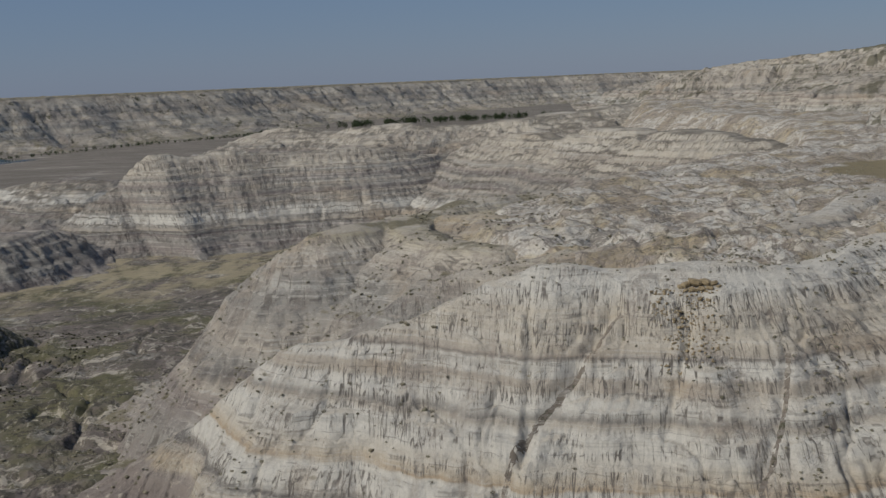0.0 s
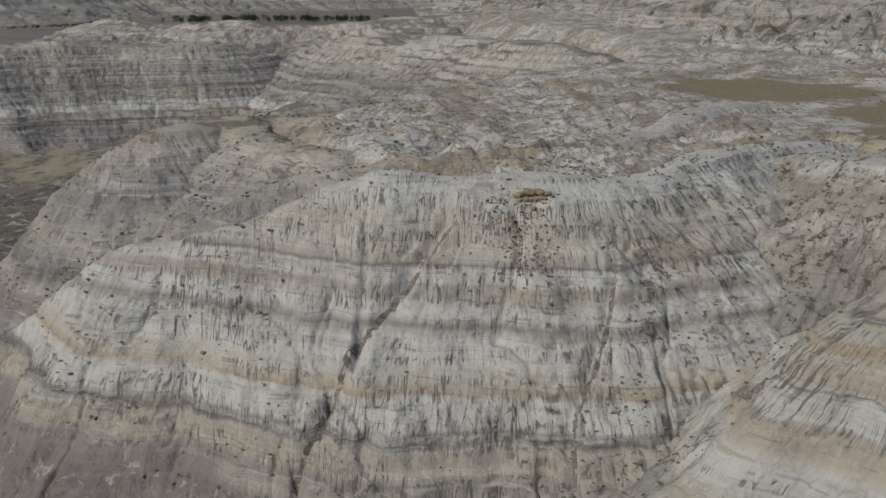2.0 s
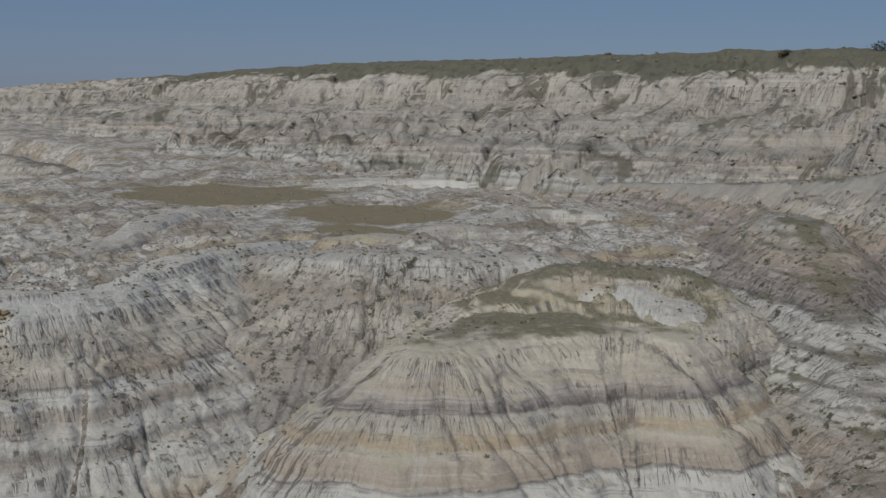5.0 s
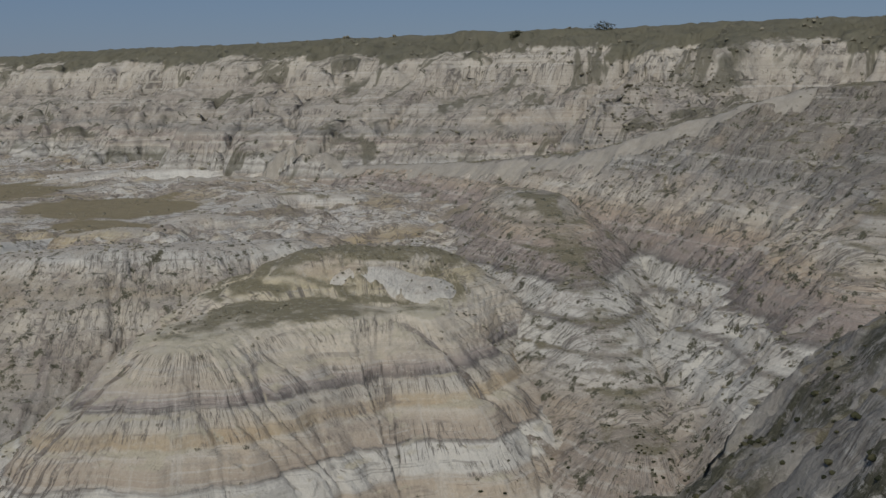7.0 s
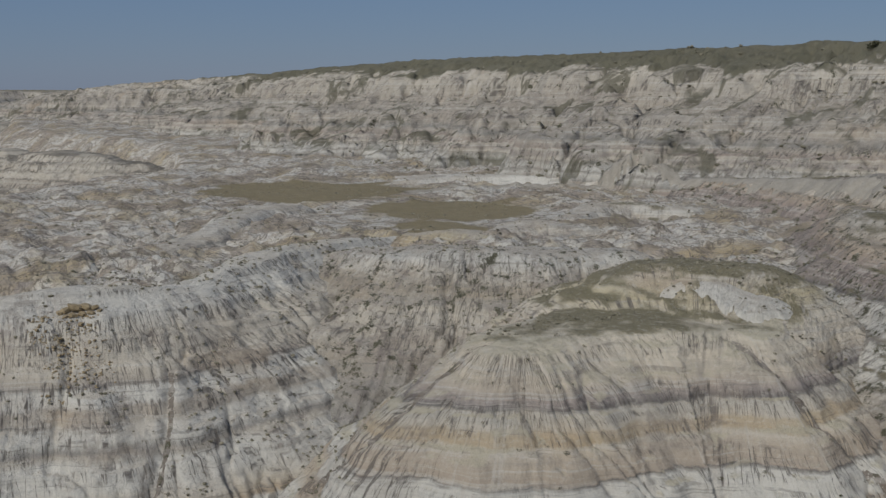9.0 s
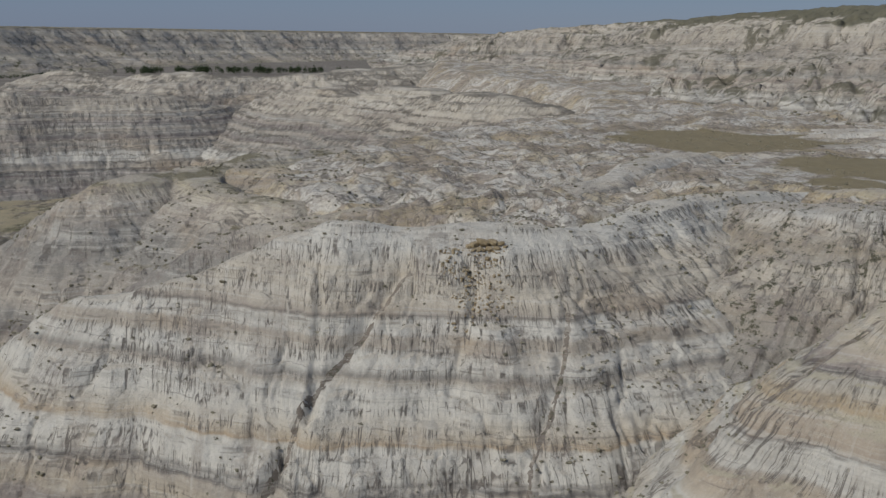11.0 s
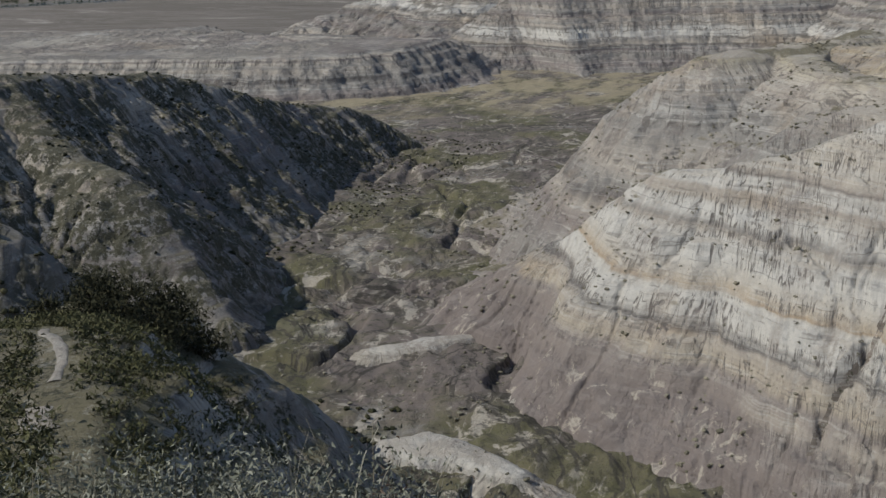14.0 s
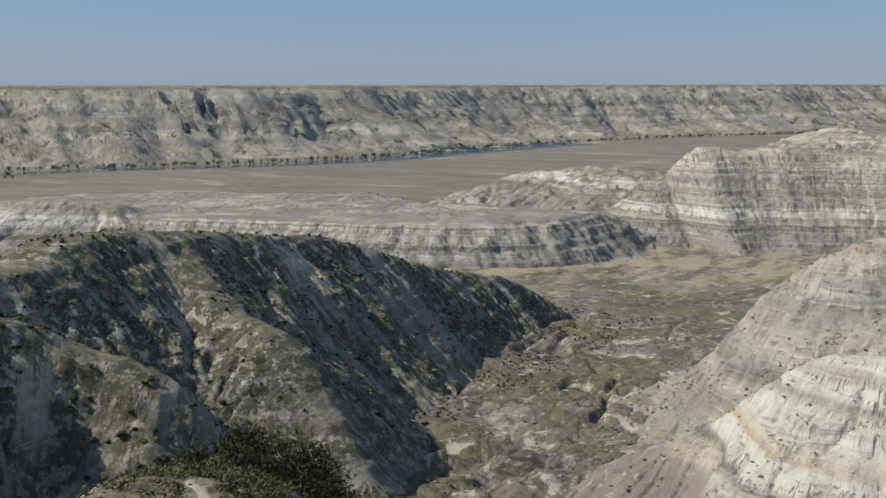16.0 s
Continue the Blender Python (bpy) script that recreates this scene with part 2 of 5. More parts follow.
WALL_TINTS = (CREAM, GREY, WHITE, (0.36, 0.31, 0.26), BEIGE, GREY, CREAM, (0.33, 0.265, 0.215), WHITE, (0.36, 0.325, 0.27))
LAYERS_WALL = [(-40 + 1.1 * k + 0.4 * math.sin(k * 2.3), WALL_TINTS[k * 7 % 10]) for k in range(24)] + [(-11.5, BEIGE), (-8, (0.4, 0.355, 0.29)), (-4, BEIGE), (1.5, (0.48, 0.425, 0.34)), (9.5, CREAM), (12, BROW), (20, BROW)]
# far cliff: grey and cream clay, paled to imitate distance haze
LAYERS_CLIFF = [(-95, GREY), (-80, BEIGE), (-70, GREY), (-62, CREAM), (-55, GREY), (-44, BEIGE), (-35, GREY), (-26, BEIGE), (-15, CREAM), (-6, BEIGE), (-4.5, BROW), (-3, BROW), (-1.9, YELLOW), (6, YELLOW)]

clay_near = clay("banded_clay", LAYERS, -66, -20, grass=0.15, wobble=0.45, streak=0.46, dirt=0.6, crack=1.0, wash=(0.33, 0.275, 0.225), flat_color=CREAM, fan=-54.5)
clay_ridge = clay("grey_ridge_clay", [(-66, MAUVE), (-60, GREY), (-54, MAUVE), (-52, BEIGE), (-50, DARK), (-48, GREY), (-46, BEIGE), (-40, GREY), (-36, GREY), (-33, BEIGE),
                                      (-31, CREAM), (-29, YELLOW), (-26, CREAM)], -66, -20, grass=0.5, wobble=0.6, streak=0.6)
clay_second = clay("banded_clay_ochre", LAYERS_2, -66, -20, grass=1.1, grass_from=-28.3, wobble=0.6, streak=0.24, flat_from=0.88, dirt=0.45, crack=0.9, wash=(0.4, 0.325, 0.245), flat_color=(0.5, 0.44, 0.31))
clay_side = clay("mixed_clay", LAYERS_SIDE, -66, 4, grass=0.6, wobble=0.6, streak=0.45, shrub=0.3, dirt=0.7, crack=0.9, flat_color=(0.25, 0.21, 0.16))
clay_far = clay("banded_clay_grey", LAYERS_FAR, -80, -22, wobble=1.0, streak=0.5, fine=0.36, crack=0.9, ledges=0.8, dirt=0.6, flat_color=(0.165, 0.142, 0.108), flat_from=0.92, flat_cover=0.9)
LAYERS_BLUFF = [(-80, GREY), (-76, BEIGE), (-72, MAUVE), (-68, GREY), (-66, DARK), (-65, GREY), (-62.4, BEIGE), (-61.6, GREY), (-60.2, CREAM), (-59.4, MAUVE), (-58.6, CREAM), (-58.0, GREY), (-57.3, MAUVE), (-56.6, BEIGE), (-56.0, GREY), (-55.2, MAUVE), (-54, BEIGE), (-50, GREY)]
clay_bluff = clay("bluff_clay", LAYERS_BLUFF, -80, -50, wobble=0.8, streak=0.6, fine=0.36, crack=0.9, ledges=0.8, dirt=0.8, flat_color=(0.2, 0.175, 0.142), flat_from=0.97, flat_cover=0.75)
clay_wall = clay("pale_wall_clay", LAYERS_WALL, -40, 20, wobble=1.6, streak=0.4, wash=(0.27, 0.235, 0.185), fine=0.45, grass=0.7, flat_from=0.99, shrub=0.12, dirt=0.6, brow=8.0, veins=0.8)
# dirt kept low here, as part of the painted haze
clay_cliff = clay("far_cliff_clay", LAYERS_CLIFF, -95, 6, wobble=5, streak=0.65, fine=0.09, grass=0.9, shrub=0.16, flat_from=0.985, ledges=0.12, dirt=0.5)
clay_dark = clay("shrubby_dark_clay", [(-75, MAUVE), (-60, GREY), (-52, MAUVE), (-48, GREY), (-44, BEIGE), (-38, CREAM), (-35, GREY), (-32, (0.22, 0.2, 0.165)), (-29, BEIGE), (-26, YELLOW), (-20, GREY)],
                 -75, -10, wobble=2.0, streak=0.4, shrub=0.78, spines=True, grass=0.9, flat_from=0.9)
clay_path = clay("path_spur_soil", [(-35, GREY), (-27, BEIGE), (-23, WHITE), (-20.5, CREAM), (-17, WHITE), (-12, BEIGE), (-2, (0.3, 0.27, 0.18))], -35, 0, wobble=3.0, streak=0.4, shrub=0.36, grass=0.9, flat_from=0.82, flat_color=(0.26, 0.235, 0.125), flat_cover=0.95, dirt=0.6)


def ground_material():
    n = Nodes("canyon_soil")
    # canyon floor: grey and mauve soil, pale wash, green patches
    a = n.noise(0.055, 6, rough=0.66, distort=0.4)
    col = n.ramp(a, [(0.28, (0.08, 0.07, 0.05)), (0.40, (0.14, 0.12, 0.09)), (0.47, (0.21, 0.17, 0.14)), (0.53, (0.2, 0.165, 0.14)), (0.58, (0.19, 0.16, 0.12)), (0.64, GREY), (0.74, CREAM)], 0.2, 0.85)
    g = n.noise(0.03, 5, offset=(3, 8, 0), rough=0.6)
    col = n.mix(n.band(g, 0.47, 0.57, 0.0, 0.85), col, n.mix(n.noise(0.2, 4), (0.17, 0.14, 0.08), (0.12, 0.125, 0.04)))
    wash = n.noise(0.10, 6, rough=0.7, offset=(13, 1, 0), distort=1.0)
    col = n.mix(n.band(wash, 0.57, 0.61, 0.0, 0.85), col, CREAM)
    fan = n.noise(0.35, 5, (1, 0.35, 1), 0.65, (3, 21, 0), 0.6)
    col = n.mix(n.band(fan, 0.57, 0.66, 0.0, 0.55), col, CREAM)
    rut = n.noise(0.12, 6, (1, 0.5, 1), 0.65, (23, 2, 0), 0.8)
    col = n.mix(n.band(rut, 0.58, 0.66, 0.0, 0.6), col, (0.09, 0.08, 0.06))
    speck = n.noise(0.55, 6, rough=0.75, offset=(6, 6, 0))
    col = n.mix(n.band(speck, 0.53, 0.61, 0.0, 0.75), col, (0.07, 0.065, 0.04))
    cut = n.line(n.noise(0.045, 6, rough=0.6, offset=(7, 31, 0), distort=1.2), 0.022)
    col = n.mix(n.math("MULTIPLY", cut, 0.85), col, (0.06, 0.052, 0.04))
    chip = n.noise(0.4, 6, (1, 0.5, 1), 0.75, (16, 6, 0), 0.5)
    col = n.mix(n.band(chip, 0.58, 0.66, 0.0, 0.6), col, CREAM)
    col = n.mix(0.1, col, (0.05, 0.05, 0.038))
    # meadow of dry yellow grass on the outer floor
    meadow = n.math("ADD", n.z, n.math("MULTIPLY", n.math("SUBTRACT", n.noise(0.02, 5, (1, 0.6, 1), 0.6, (4, 17, 0)), 0.5), 7.0))
    dry = n.mix(n.noise(0.09, 7, (1, 0.5, 1), 0.7), (0.27, 0.22, 0.13), (0.5, 0.42, 0.265))
    col = n.mix(n.math("MULTIPLY", n.band(meadow, -71.0, -72.6, 0.0, 0.85), n.band(n.noise(0.07, 6, (1, 0.4, 1), 0.7, (1, 7, 3)), 0.42, 0.56)), col, dry)
    # upland clay: hummocks of pale, ochre and mauve clay with brown hollows
    h = n.noise(0.042, 7, rough=0.6, offset=(40, 3, 0), distort=0.5)
    up = n.ramp(h, [(0.30, (0.24, 0.2, 0.125)), (0.40, (0.36, 0.295, 0.21)), (0.44, BEIGE), (0.465, (0.29, 0.24, 0.175)), (0.48, CREAM), (0.515, WHITE), (0.57, CREAM), (0.59, (0.33, 0.27, 0.2)), (0.61, WHITE), (0.7, CREAM)], 0.2, 0.85)
    ochre = n.noise(0.06, 4, offset=(9, 9, 9))
    up = n.mix(n.band(ochre, 0.52, 0.62, 0.0, 0.6), up, n.mix(n.noise(0.5, 5), (0.50, 0.39, 0.2), (0.36, 0.28, 0.16)))
    low = n.noise(0.11, 5, rough=0.65, offset=(2, 14, 6))
    up = n.mix(n.band(low, 0.58, 0.63, 0.0, 0.4), up, (0.20, 0.165, 0.105))
    fleck = n.noise(0.22, 6, rough=0.7, offset=(12, 4, 1))
    up = n.mix(n.band(fleck, 0.58, 0.64, 0.0, 0.6), up, (0.15, 0.12, 0.085))
    rivulet = n.line(n.noise(0.11, 6, rough=0.6, offset=(30, 8, 0), distort=1.4), 0.03)
    up = n.mix(n.math("MULTIPLY", rivulet, 0.75), up, (0.14, 0.115, 0.085))
    rivulet2 = n.line(n.noise(0.3, 5, rough=0.6, offset=(3, 18, 0), distort=1.0), 0.04)
    up = n.mix(n.math("MULTIPLY", rivulet2, 0.5), up, MAUVE)
    run = n.noise(0.9, 5, rough=0.7)
    up = n.mix(n.band(run, 0.52, 0.7, 0.0, 0.3), up, BEIGE)
    streaks = n.flow(0.5, 0.05, 5, 0.65)
    up = n.mix(n.band(streaks, 0.52, 0.68, 0.0, 0.3), up, GREY)
    for cx, cy, r in ((127, 291, 29), (140, 232, 22), (118, 206, 10)):
        v = n.t.nodes.new("ShaderNodeVectorMath")
        v.operation = "DISTANCE"
        flat_pos = n.t.nodes.new("ShaderNodeVectorMath")
        flat_pos.operation = "MULTIPLY"
        n.t.links.new(n.pos, flat_pos.inputs[0])
        flat_pos.inputs[1].default_value = (1, 1, 0)
        n.t.links.new(flat_pos.outputs[0], v.inputs[0])
        v.inputs[1].default_value = (cx, cy, 0)
        far = n.math("ADD", v.outputs["Value"], n.math("MULTIPLY", n.math("SUBTRACT", n.noise(0.08, 5), 0.5), 34.0))
        up = n.mix(n.band(far, r + 1.5, r - 1.5, 0.0, 0.95), up, n.mix(n.noise(0.5, 5, (1, 0.4, 1)), (0.2, 0.16, 0.085), (0.29, 0.235, 0.13)))
    col = n.mix(n.band(n.z, -50, -44), col, up)
    # river flats: dry brown grass in long swathes
    swathe = n.noise(0.012, 9, (0.6, 1.8, 1), 0.72, distort=0.6)
    col = n.mix(n.band(n.z, -76, -84), col, n.ramp(swathe, [(0.34, (0.13, 0.115, 0.088)), (0.42, (0.2, 0.17, 0.135)), (0.47, (0.16, 0.14, 0.108)), (0.52, (0.24, 0.205, 0.165)), (0.56, (0.19, 0.163, 0.13)), (0.6, (0.26, 0.225, 0.18)), (0.66, (0.4, 0.36, 0.3))], 0.3, 0.7))
    grain = n.noise(3.5, 7, rough=0.75)
    col = n.mix(n.band(grain, 0.38, 0.68, 0.0, 0.6), col, n.mix(0.6, col, DARK))
    return n.finish(col, 0.95, ((n.noise(0.6, 7, rough=0.72), 0.9, 0.6), (grain, 0.5, 0.1)))


soil = ground_material()


# ---- landform mathematics ----
def grad_noise(x, y, seed=0):
    xi, yi = np.floor(x).astype(np.int64), np.floor(y).astype(np.int64)
    fx, fy = x - xi, y - yi
    u, v = fx * fx * fx * (fx * (fx * 6 - 15) + 10), fy * fy * fy * (fy * (fy * 6 - 15) + 10)

    def corner(i, j):
        h = ((xi + i) * 374761393 + (yi + j) * 668265263 + seed * 1274126177) & 0xFFFFFFFF
        h = ((h ^ (h >> 13)) * 1103515245) & 0xFFFFFFFF
        a = ((h ^ (h >> 16)) & 0xFFFF) * (2 * math.pi / 65536)
        return np.cos(a) * (fx - i) + np.sin(a) * (fy - j)

    top = corner(0, 0) * (1 - u) + corner(1, 0) * u
    low = corner(0, 1) * (1 - u) + corner(1, 1) * u
    return (top * (1 - v) + low * v) * 1.5


def fbm(x, y, octaves=4, seed=0, gain=0.5):
    total, amp = 0.0, 1.0
    for i in range(octaves):
        total = total + amp * grad_noise(x * 2 ** i + 17.3 * i, y * 2 ** i - 9.1 * i, seed + i)
        amp *= gain
    return total


def ease(x, lo, hi):
    t = np.clip((x - lo) / (hi - lo), 0, 1)
    return t * t * (3 - 2 * t)


def soft_max(a, b, k):
    h = np.clip(0.5 + 0.5 * (a - b) / k, 0, 1)
    return b * (1 - h) + a * h + k * h * (1 - h)


def spline(points, step):
    """A smooth line through the points (Catmull-Rom), at even steps."""
    p = np.array(points, float)
    p = np.vstack([2 * p[0] - p[1], p, 2 * p[-1] - p[-2]])
    out = []
    for i in range(1, len(p) - 2):
        k = max(2, int(np.hypot(*(p[i + 1, :2] - p[i, :2])) / step))
        t = np.linspace(0, 1, k, endpoint=False)[:, None]
        a, b, c, d = p[i - 1], p[i], p[i + 1], p[i + 2]
        out.append(0.5 * (2 * b + (c - a) * t + (2 * a - 5 * b + 4 * c - d) * t ** 2 + (3 * b - a - 3 * c + d) * t ** 3))
    out.append(p[-2][None])
    return np.vstack(out)


class Landform:
    """A ridge or butte: a crest line (x, y, height, half width of its top), a profile of drop over distance on each side
    (left and right of the line as it runs), and gullies that run down from the crest."""

    def __init__(self, crest, left, right, gully=(12.0, 2.0), rill=(2.2, 0.5), lobe=(30.0, 0.2), ledge=0.25, rough=0.4, seed=1, step=1.0, channels=(), reach=1e9):
        self.line = spline(crest, step)
        self.left, self.right = np.array(left, float), np.array(right, float)
        self.gully, self.rill, self.lobe, self.ledge, self.rough, self.seed = gully, rill, lobe, ledge, rough, seed
        self.channels, self.reach = channels, reach
        d = np.gradient(self.line[:, :2], axis=0)
        self.tan = d / np.linalg.norm(d, axis=1)[:, None]
        self.s = np.concatenate([[0], np.cumsum(np.hypot(*np.diff(self.line[:, :2], axis=0).T))])
        self.half = 0.5 * np.gradient(self.s)

    def height(self, x, y):
        return self.survey(x, y)[:, 0]

    def survey(self, x, y):
        """Height, metres along the crest and metres down from it."""
        out = np.empty((len(x), 3))
        for a in range(0, len(x), 20000):
            out[a:a + 20000] = self.part_survey(x[a:a + 20000], y[a:a + 20000])
        return out

    def part_survey(self, x, y):
        c, t = self.line, self.tan
        i = np.argmin((x[:, None] - c[None, :, 0]) ** 2 + (y[:, None] - c[None, :, 1]) ** 2, axis=1)
        dx, dy = x - c[i, 0], y - c[i, 1]
        along = dx * t[i, 0] + dy * t[i, 1]
        side = dx * t[i, 1] - dy * t[i, 0]
        first, last = (i == 0) & (along < 0), (i == len(c) - 1) & (along > 0)
        end = first | last
        half = self.half[i]
        step = np.where(end, 0, np.clip(along, -half, half))
        d = np.hypot(dx - step * t[i, 0], dy - step * t[i, 1])
        right = 0.5 + 0.5 * np.clip(side / (d + 0.3), -1, 1)
        u = self.s[i] + step + np.where(end, np.arctan2(along, np.abs(side) + 1e-6) * 22.0, 0)
        zc = np.interp(self.s[i] + step, self.s, c[:, 2])
        wide = np.interp(self.s[i] + step, self.s, c[:, 3])
        # buttresses: the flank comes forward and falls back
        d = d + 0.6 * fbm(x / 9, y / 9, 3, self.seed + 40) * self.rough * np.minimum(d, 8)
        dd = np.maximum(d - wide, 0)
        lobe = fbm(u / self.lobe[0], dd / 400 + self.seed, 3, self.seed)
        dd = dd * (1 + np.clip(self.lobe[1] * lobe, -0.55, 0.8))
        drop = profile(dd, self.left) * (1 - right) + profile(dd, self.right) * right
        z = zc - drop - 1.2 * np.maximum(d - self.reach, 0)
        if self.ledge:
            z = z + self.ledge * (np.sin(z * 2.1) * 0.6 + np.sin(z * 4.7 + 1) * 0.35)
        steep = ease(dd, 0, self.gully[0] * 0.8)
        bend = fbm(x / 14, y / 14, 2, self.seed + 5)
        g = fbm(u / self.gully[0] + 0.35 * bend, dd / (self.gully[0] * 6), 2, self.seed + 11)
        z = z - self.gully[1] * steep * np.maximum(np.exp(-(g / 0.08) ** 2), 0.2 * np.exp(-(g / 0.25) ** 2))
        r = fbm(u / self.rill[0] + 0.5 * bend, dd / (self.rill[0] * 6), 2, self.seed + 23)
        where = ease(fbm(x / 11, y / 11, 2, self.seed + 31), -0.35, 0.25)
        z = z - self.rill[1] * ease(dd, 0.3, 3.0) * (0.25 + 0.75 * where) * np.exp(-(r / 0.13) ** 2)
        z = z + self.rough * (0.5 * fbm(x / 5, y / 5, 4, self.seed + 50) + 0.9 * fbm(x / 22, y / 22, 2, self.seed + 60))
        for deep, width, path in self.channels:
            z = z - deep * np.exp(-(path_distance(x + 1.2 * bend, y, path) / width) ** 2)
        return np.stack([z, u, dd], -1)


class Massif:
    """Several crests that make one landform."""

    def __init__(self, *forms, channels=()):
        self.forms, self.seed, self.channels = forms, forms[0].seed, channels

    def survey(self, x, y):
        best = self.forms[0].survey(x, y)
        for form in self.forms[1:]:
            best[:, 0] = np.maximum(best[:, 0], form.survey(x, y)[:, 0])
        bend = fbm(x / 5, y / 5, 2, self.seed + 5)
        for deep, width, path in self.channels:
            best[:, 0] -= deep * np.exp(-(path_distance(x + 0.8 * bend, y, path) / width) ** 2)
        return best

    def height(self, x, y):
        return self.survey(x, y)[:, 0]


def path_distance(x, y, path):
    best = np.full(len(x), 1e9)
    for a, b in zip(path, path[1:]):
        ex, ey = b[0] - a[0], b[1] - a[1]
        t = np.clip(((x - a[0]) * ex + (y - a[1]) * ey) / (ex * ex + ey * ey), 0, 1)
        best = np.minimum(best, np.hypot(x - a[0] - t * ex, y - a[1] - t * ey))
    return best


def profile(d, p):
    """The drop at a distance; past the last point it goes on at the last slope."""
    slope = (p[-1, 1] - p[-2, 1]) / (p[-1, 0] - p[-2, 0])
    return np.interp(d, p[:, 0], p[:, 1]) + np.maximum(d - p[-1, 0], 0) * slope


def inside_distance(x, y, poly):
    """Distance to a closed outline, negative inside, and metres along it."""
    p = np.array(poly, float)
    best, inside, along, s = np.full(len(x), 1e9), np.zeros(len(x), bool), np.zeros(len(x)), 0.0
    for a, b in zip(p, np.roll(p, -1, axis=0)):
        ex, ey = b - a
        t = np.clip(((x - a[0]) * ex + (y - a[1]) * ey) / (ex * ex + ey * ey), 0, 1)
        d = np.hypot(x - a[0] - t * ex, y - a[1] - t * ey)
        along = np.where(d < best, s + t * math.hypot(ex, ey), along)
        best = np.minimum(best, d)
        s += math.hypot(ex, ey)
        cross = ((a[1] > y) != (b[1] > y)) & (x < (b[0] - a[0]) * (y - a[1]) / (b[1] - a[1] + 1e-12) + a[0])
        inside ^= cross
    return np.where(inside, -best, best), along


PLATEAU = [(20, 183), (9, 206), (6, 226), (16, 255), (60, 330), (130, 400), (160, 520), (130, 700), (160, 900), (420, 900), (420, 40),
           (215, 70), (190, 110), (165, 135), (130, 128), (114, 138), (90, 166), (76, 188), (52, 172)]


def ground_survey(x, y):
    r = np.hypot(x, y)
    z = np.interp(r, [0, 60, 95, 130, 160, 218, 350, 540, 700, 900, 1300, 5000], [-45, -54, -63.5, -63.8, -64.2, -65.6, -70, -75, -80, -88, -90, -90])
    near = (1 - ease(r, 600, 800)) * (1 - 0.75 * ease(r, 300, 400))
    z = z + near * (1.2 * fbm(x / 30, y / 30, 5, 3) + 0.9 * np.abs(fbm(x / 9, y / 9, 4, 9)) + 0.35 * np.abs(fbm(x / 2.6, y / 2.6, 2, 10)))
    # stream beds winding out of the canyon, cut with small banks
    bed = fbm(x / 40, y / 80, 3, 77)
    z = z - near * 1.5 * np.exp(-(bed / 0.05) ** 4)
    side = fbm(x / 19, y / 42, 4, 78)
    z = z - near * 0.9 * np.exp(-(side / 0.05) ** 2) * ease(fbm(x / 60, y / 60, 2, 79), -0.2, 0.2)
    d, along = inside_distance(x, y, PLATEAU)
    d = d + 5 * fbm(x / 25, y / 25, 3, 21)
    top = np.interp(r, [150, 200, 300, 420, 900], [-28.8, -28.6, -27.5, -27, -20])
    calm = np.minimum(ease(np.hypot(x - 131, y - 291), 24, 44), ease(np.hypot(x - 132, y - 226), 20, 38))
    hum = fbm(x / 20, y / 20, 4, 33) + 0.35 * np.abs(fbm(x / 4, y / 4, 3, 34))
    relief = 2.2 * hum + 1.9 * np.abs(fbm(x / 10, y / 10, 4, 35)) - 1.1 * np.exp(-(fbm(x / 15, y / 15, 3, 37) / 0.08) ** 2)
    top = top + relief * ease(-d, -8, 12) * (0.12 + 0.88 * calm) * (0.6 + 0.4 * ease(r, 250, 180))
    shelf = top - 0.80 * np.maximum(d, 0)
    rill = fbm(along / 3.0, d / 25, 2, 55)
    shelf = shelf - 0.7 * ease(d, 0, 6) * np.exp(-(rill / 0.14) ** 2)
    return np.stack([soft_max(z, shelf, 2.0), along, d], -1)


def ground_height(x, y):
    return ground_survey(x, y)[:, 0]


def mesh_object(name, verts, faces, material, parent=None, flow=None, normals=None, smooth=True):
    me = bpy.data.meshes.new(name)
    me.vertices.add(len(verts))
    me.vertices.foreach_set("co", np.asarray(verts, np.float32).ravel())
    n, k = faces.shape
    me.loops.add(n * k)
    me.loops.foreach_set("vertex_index", faces.astype(np.int32).ravel())
    me.polygons.add(n)
    me.polygons.foreach_set("loop_start", np.arange(0, n * k, k, dtype=np.int32))
    me.polygons.foreach_set("use_smooth", np.full(n, smooth))
    me.update(calc_edges=True)
    if flow is not None:
        at = me.attributes.new("flow", "FLOAT_VECTOR", "POINT")
        at.data.foreach_set("vector", np.asarray(flow, np.float32).ravel())
    if normals is not None:
        me.normals_split_custom_set_from_vertices(normals)
    me.materials.append(material)
    ob = new(name, me)
    ob.parent = parent
    return ob


FORMS = []


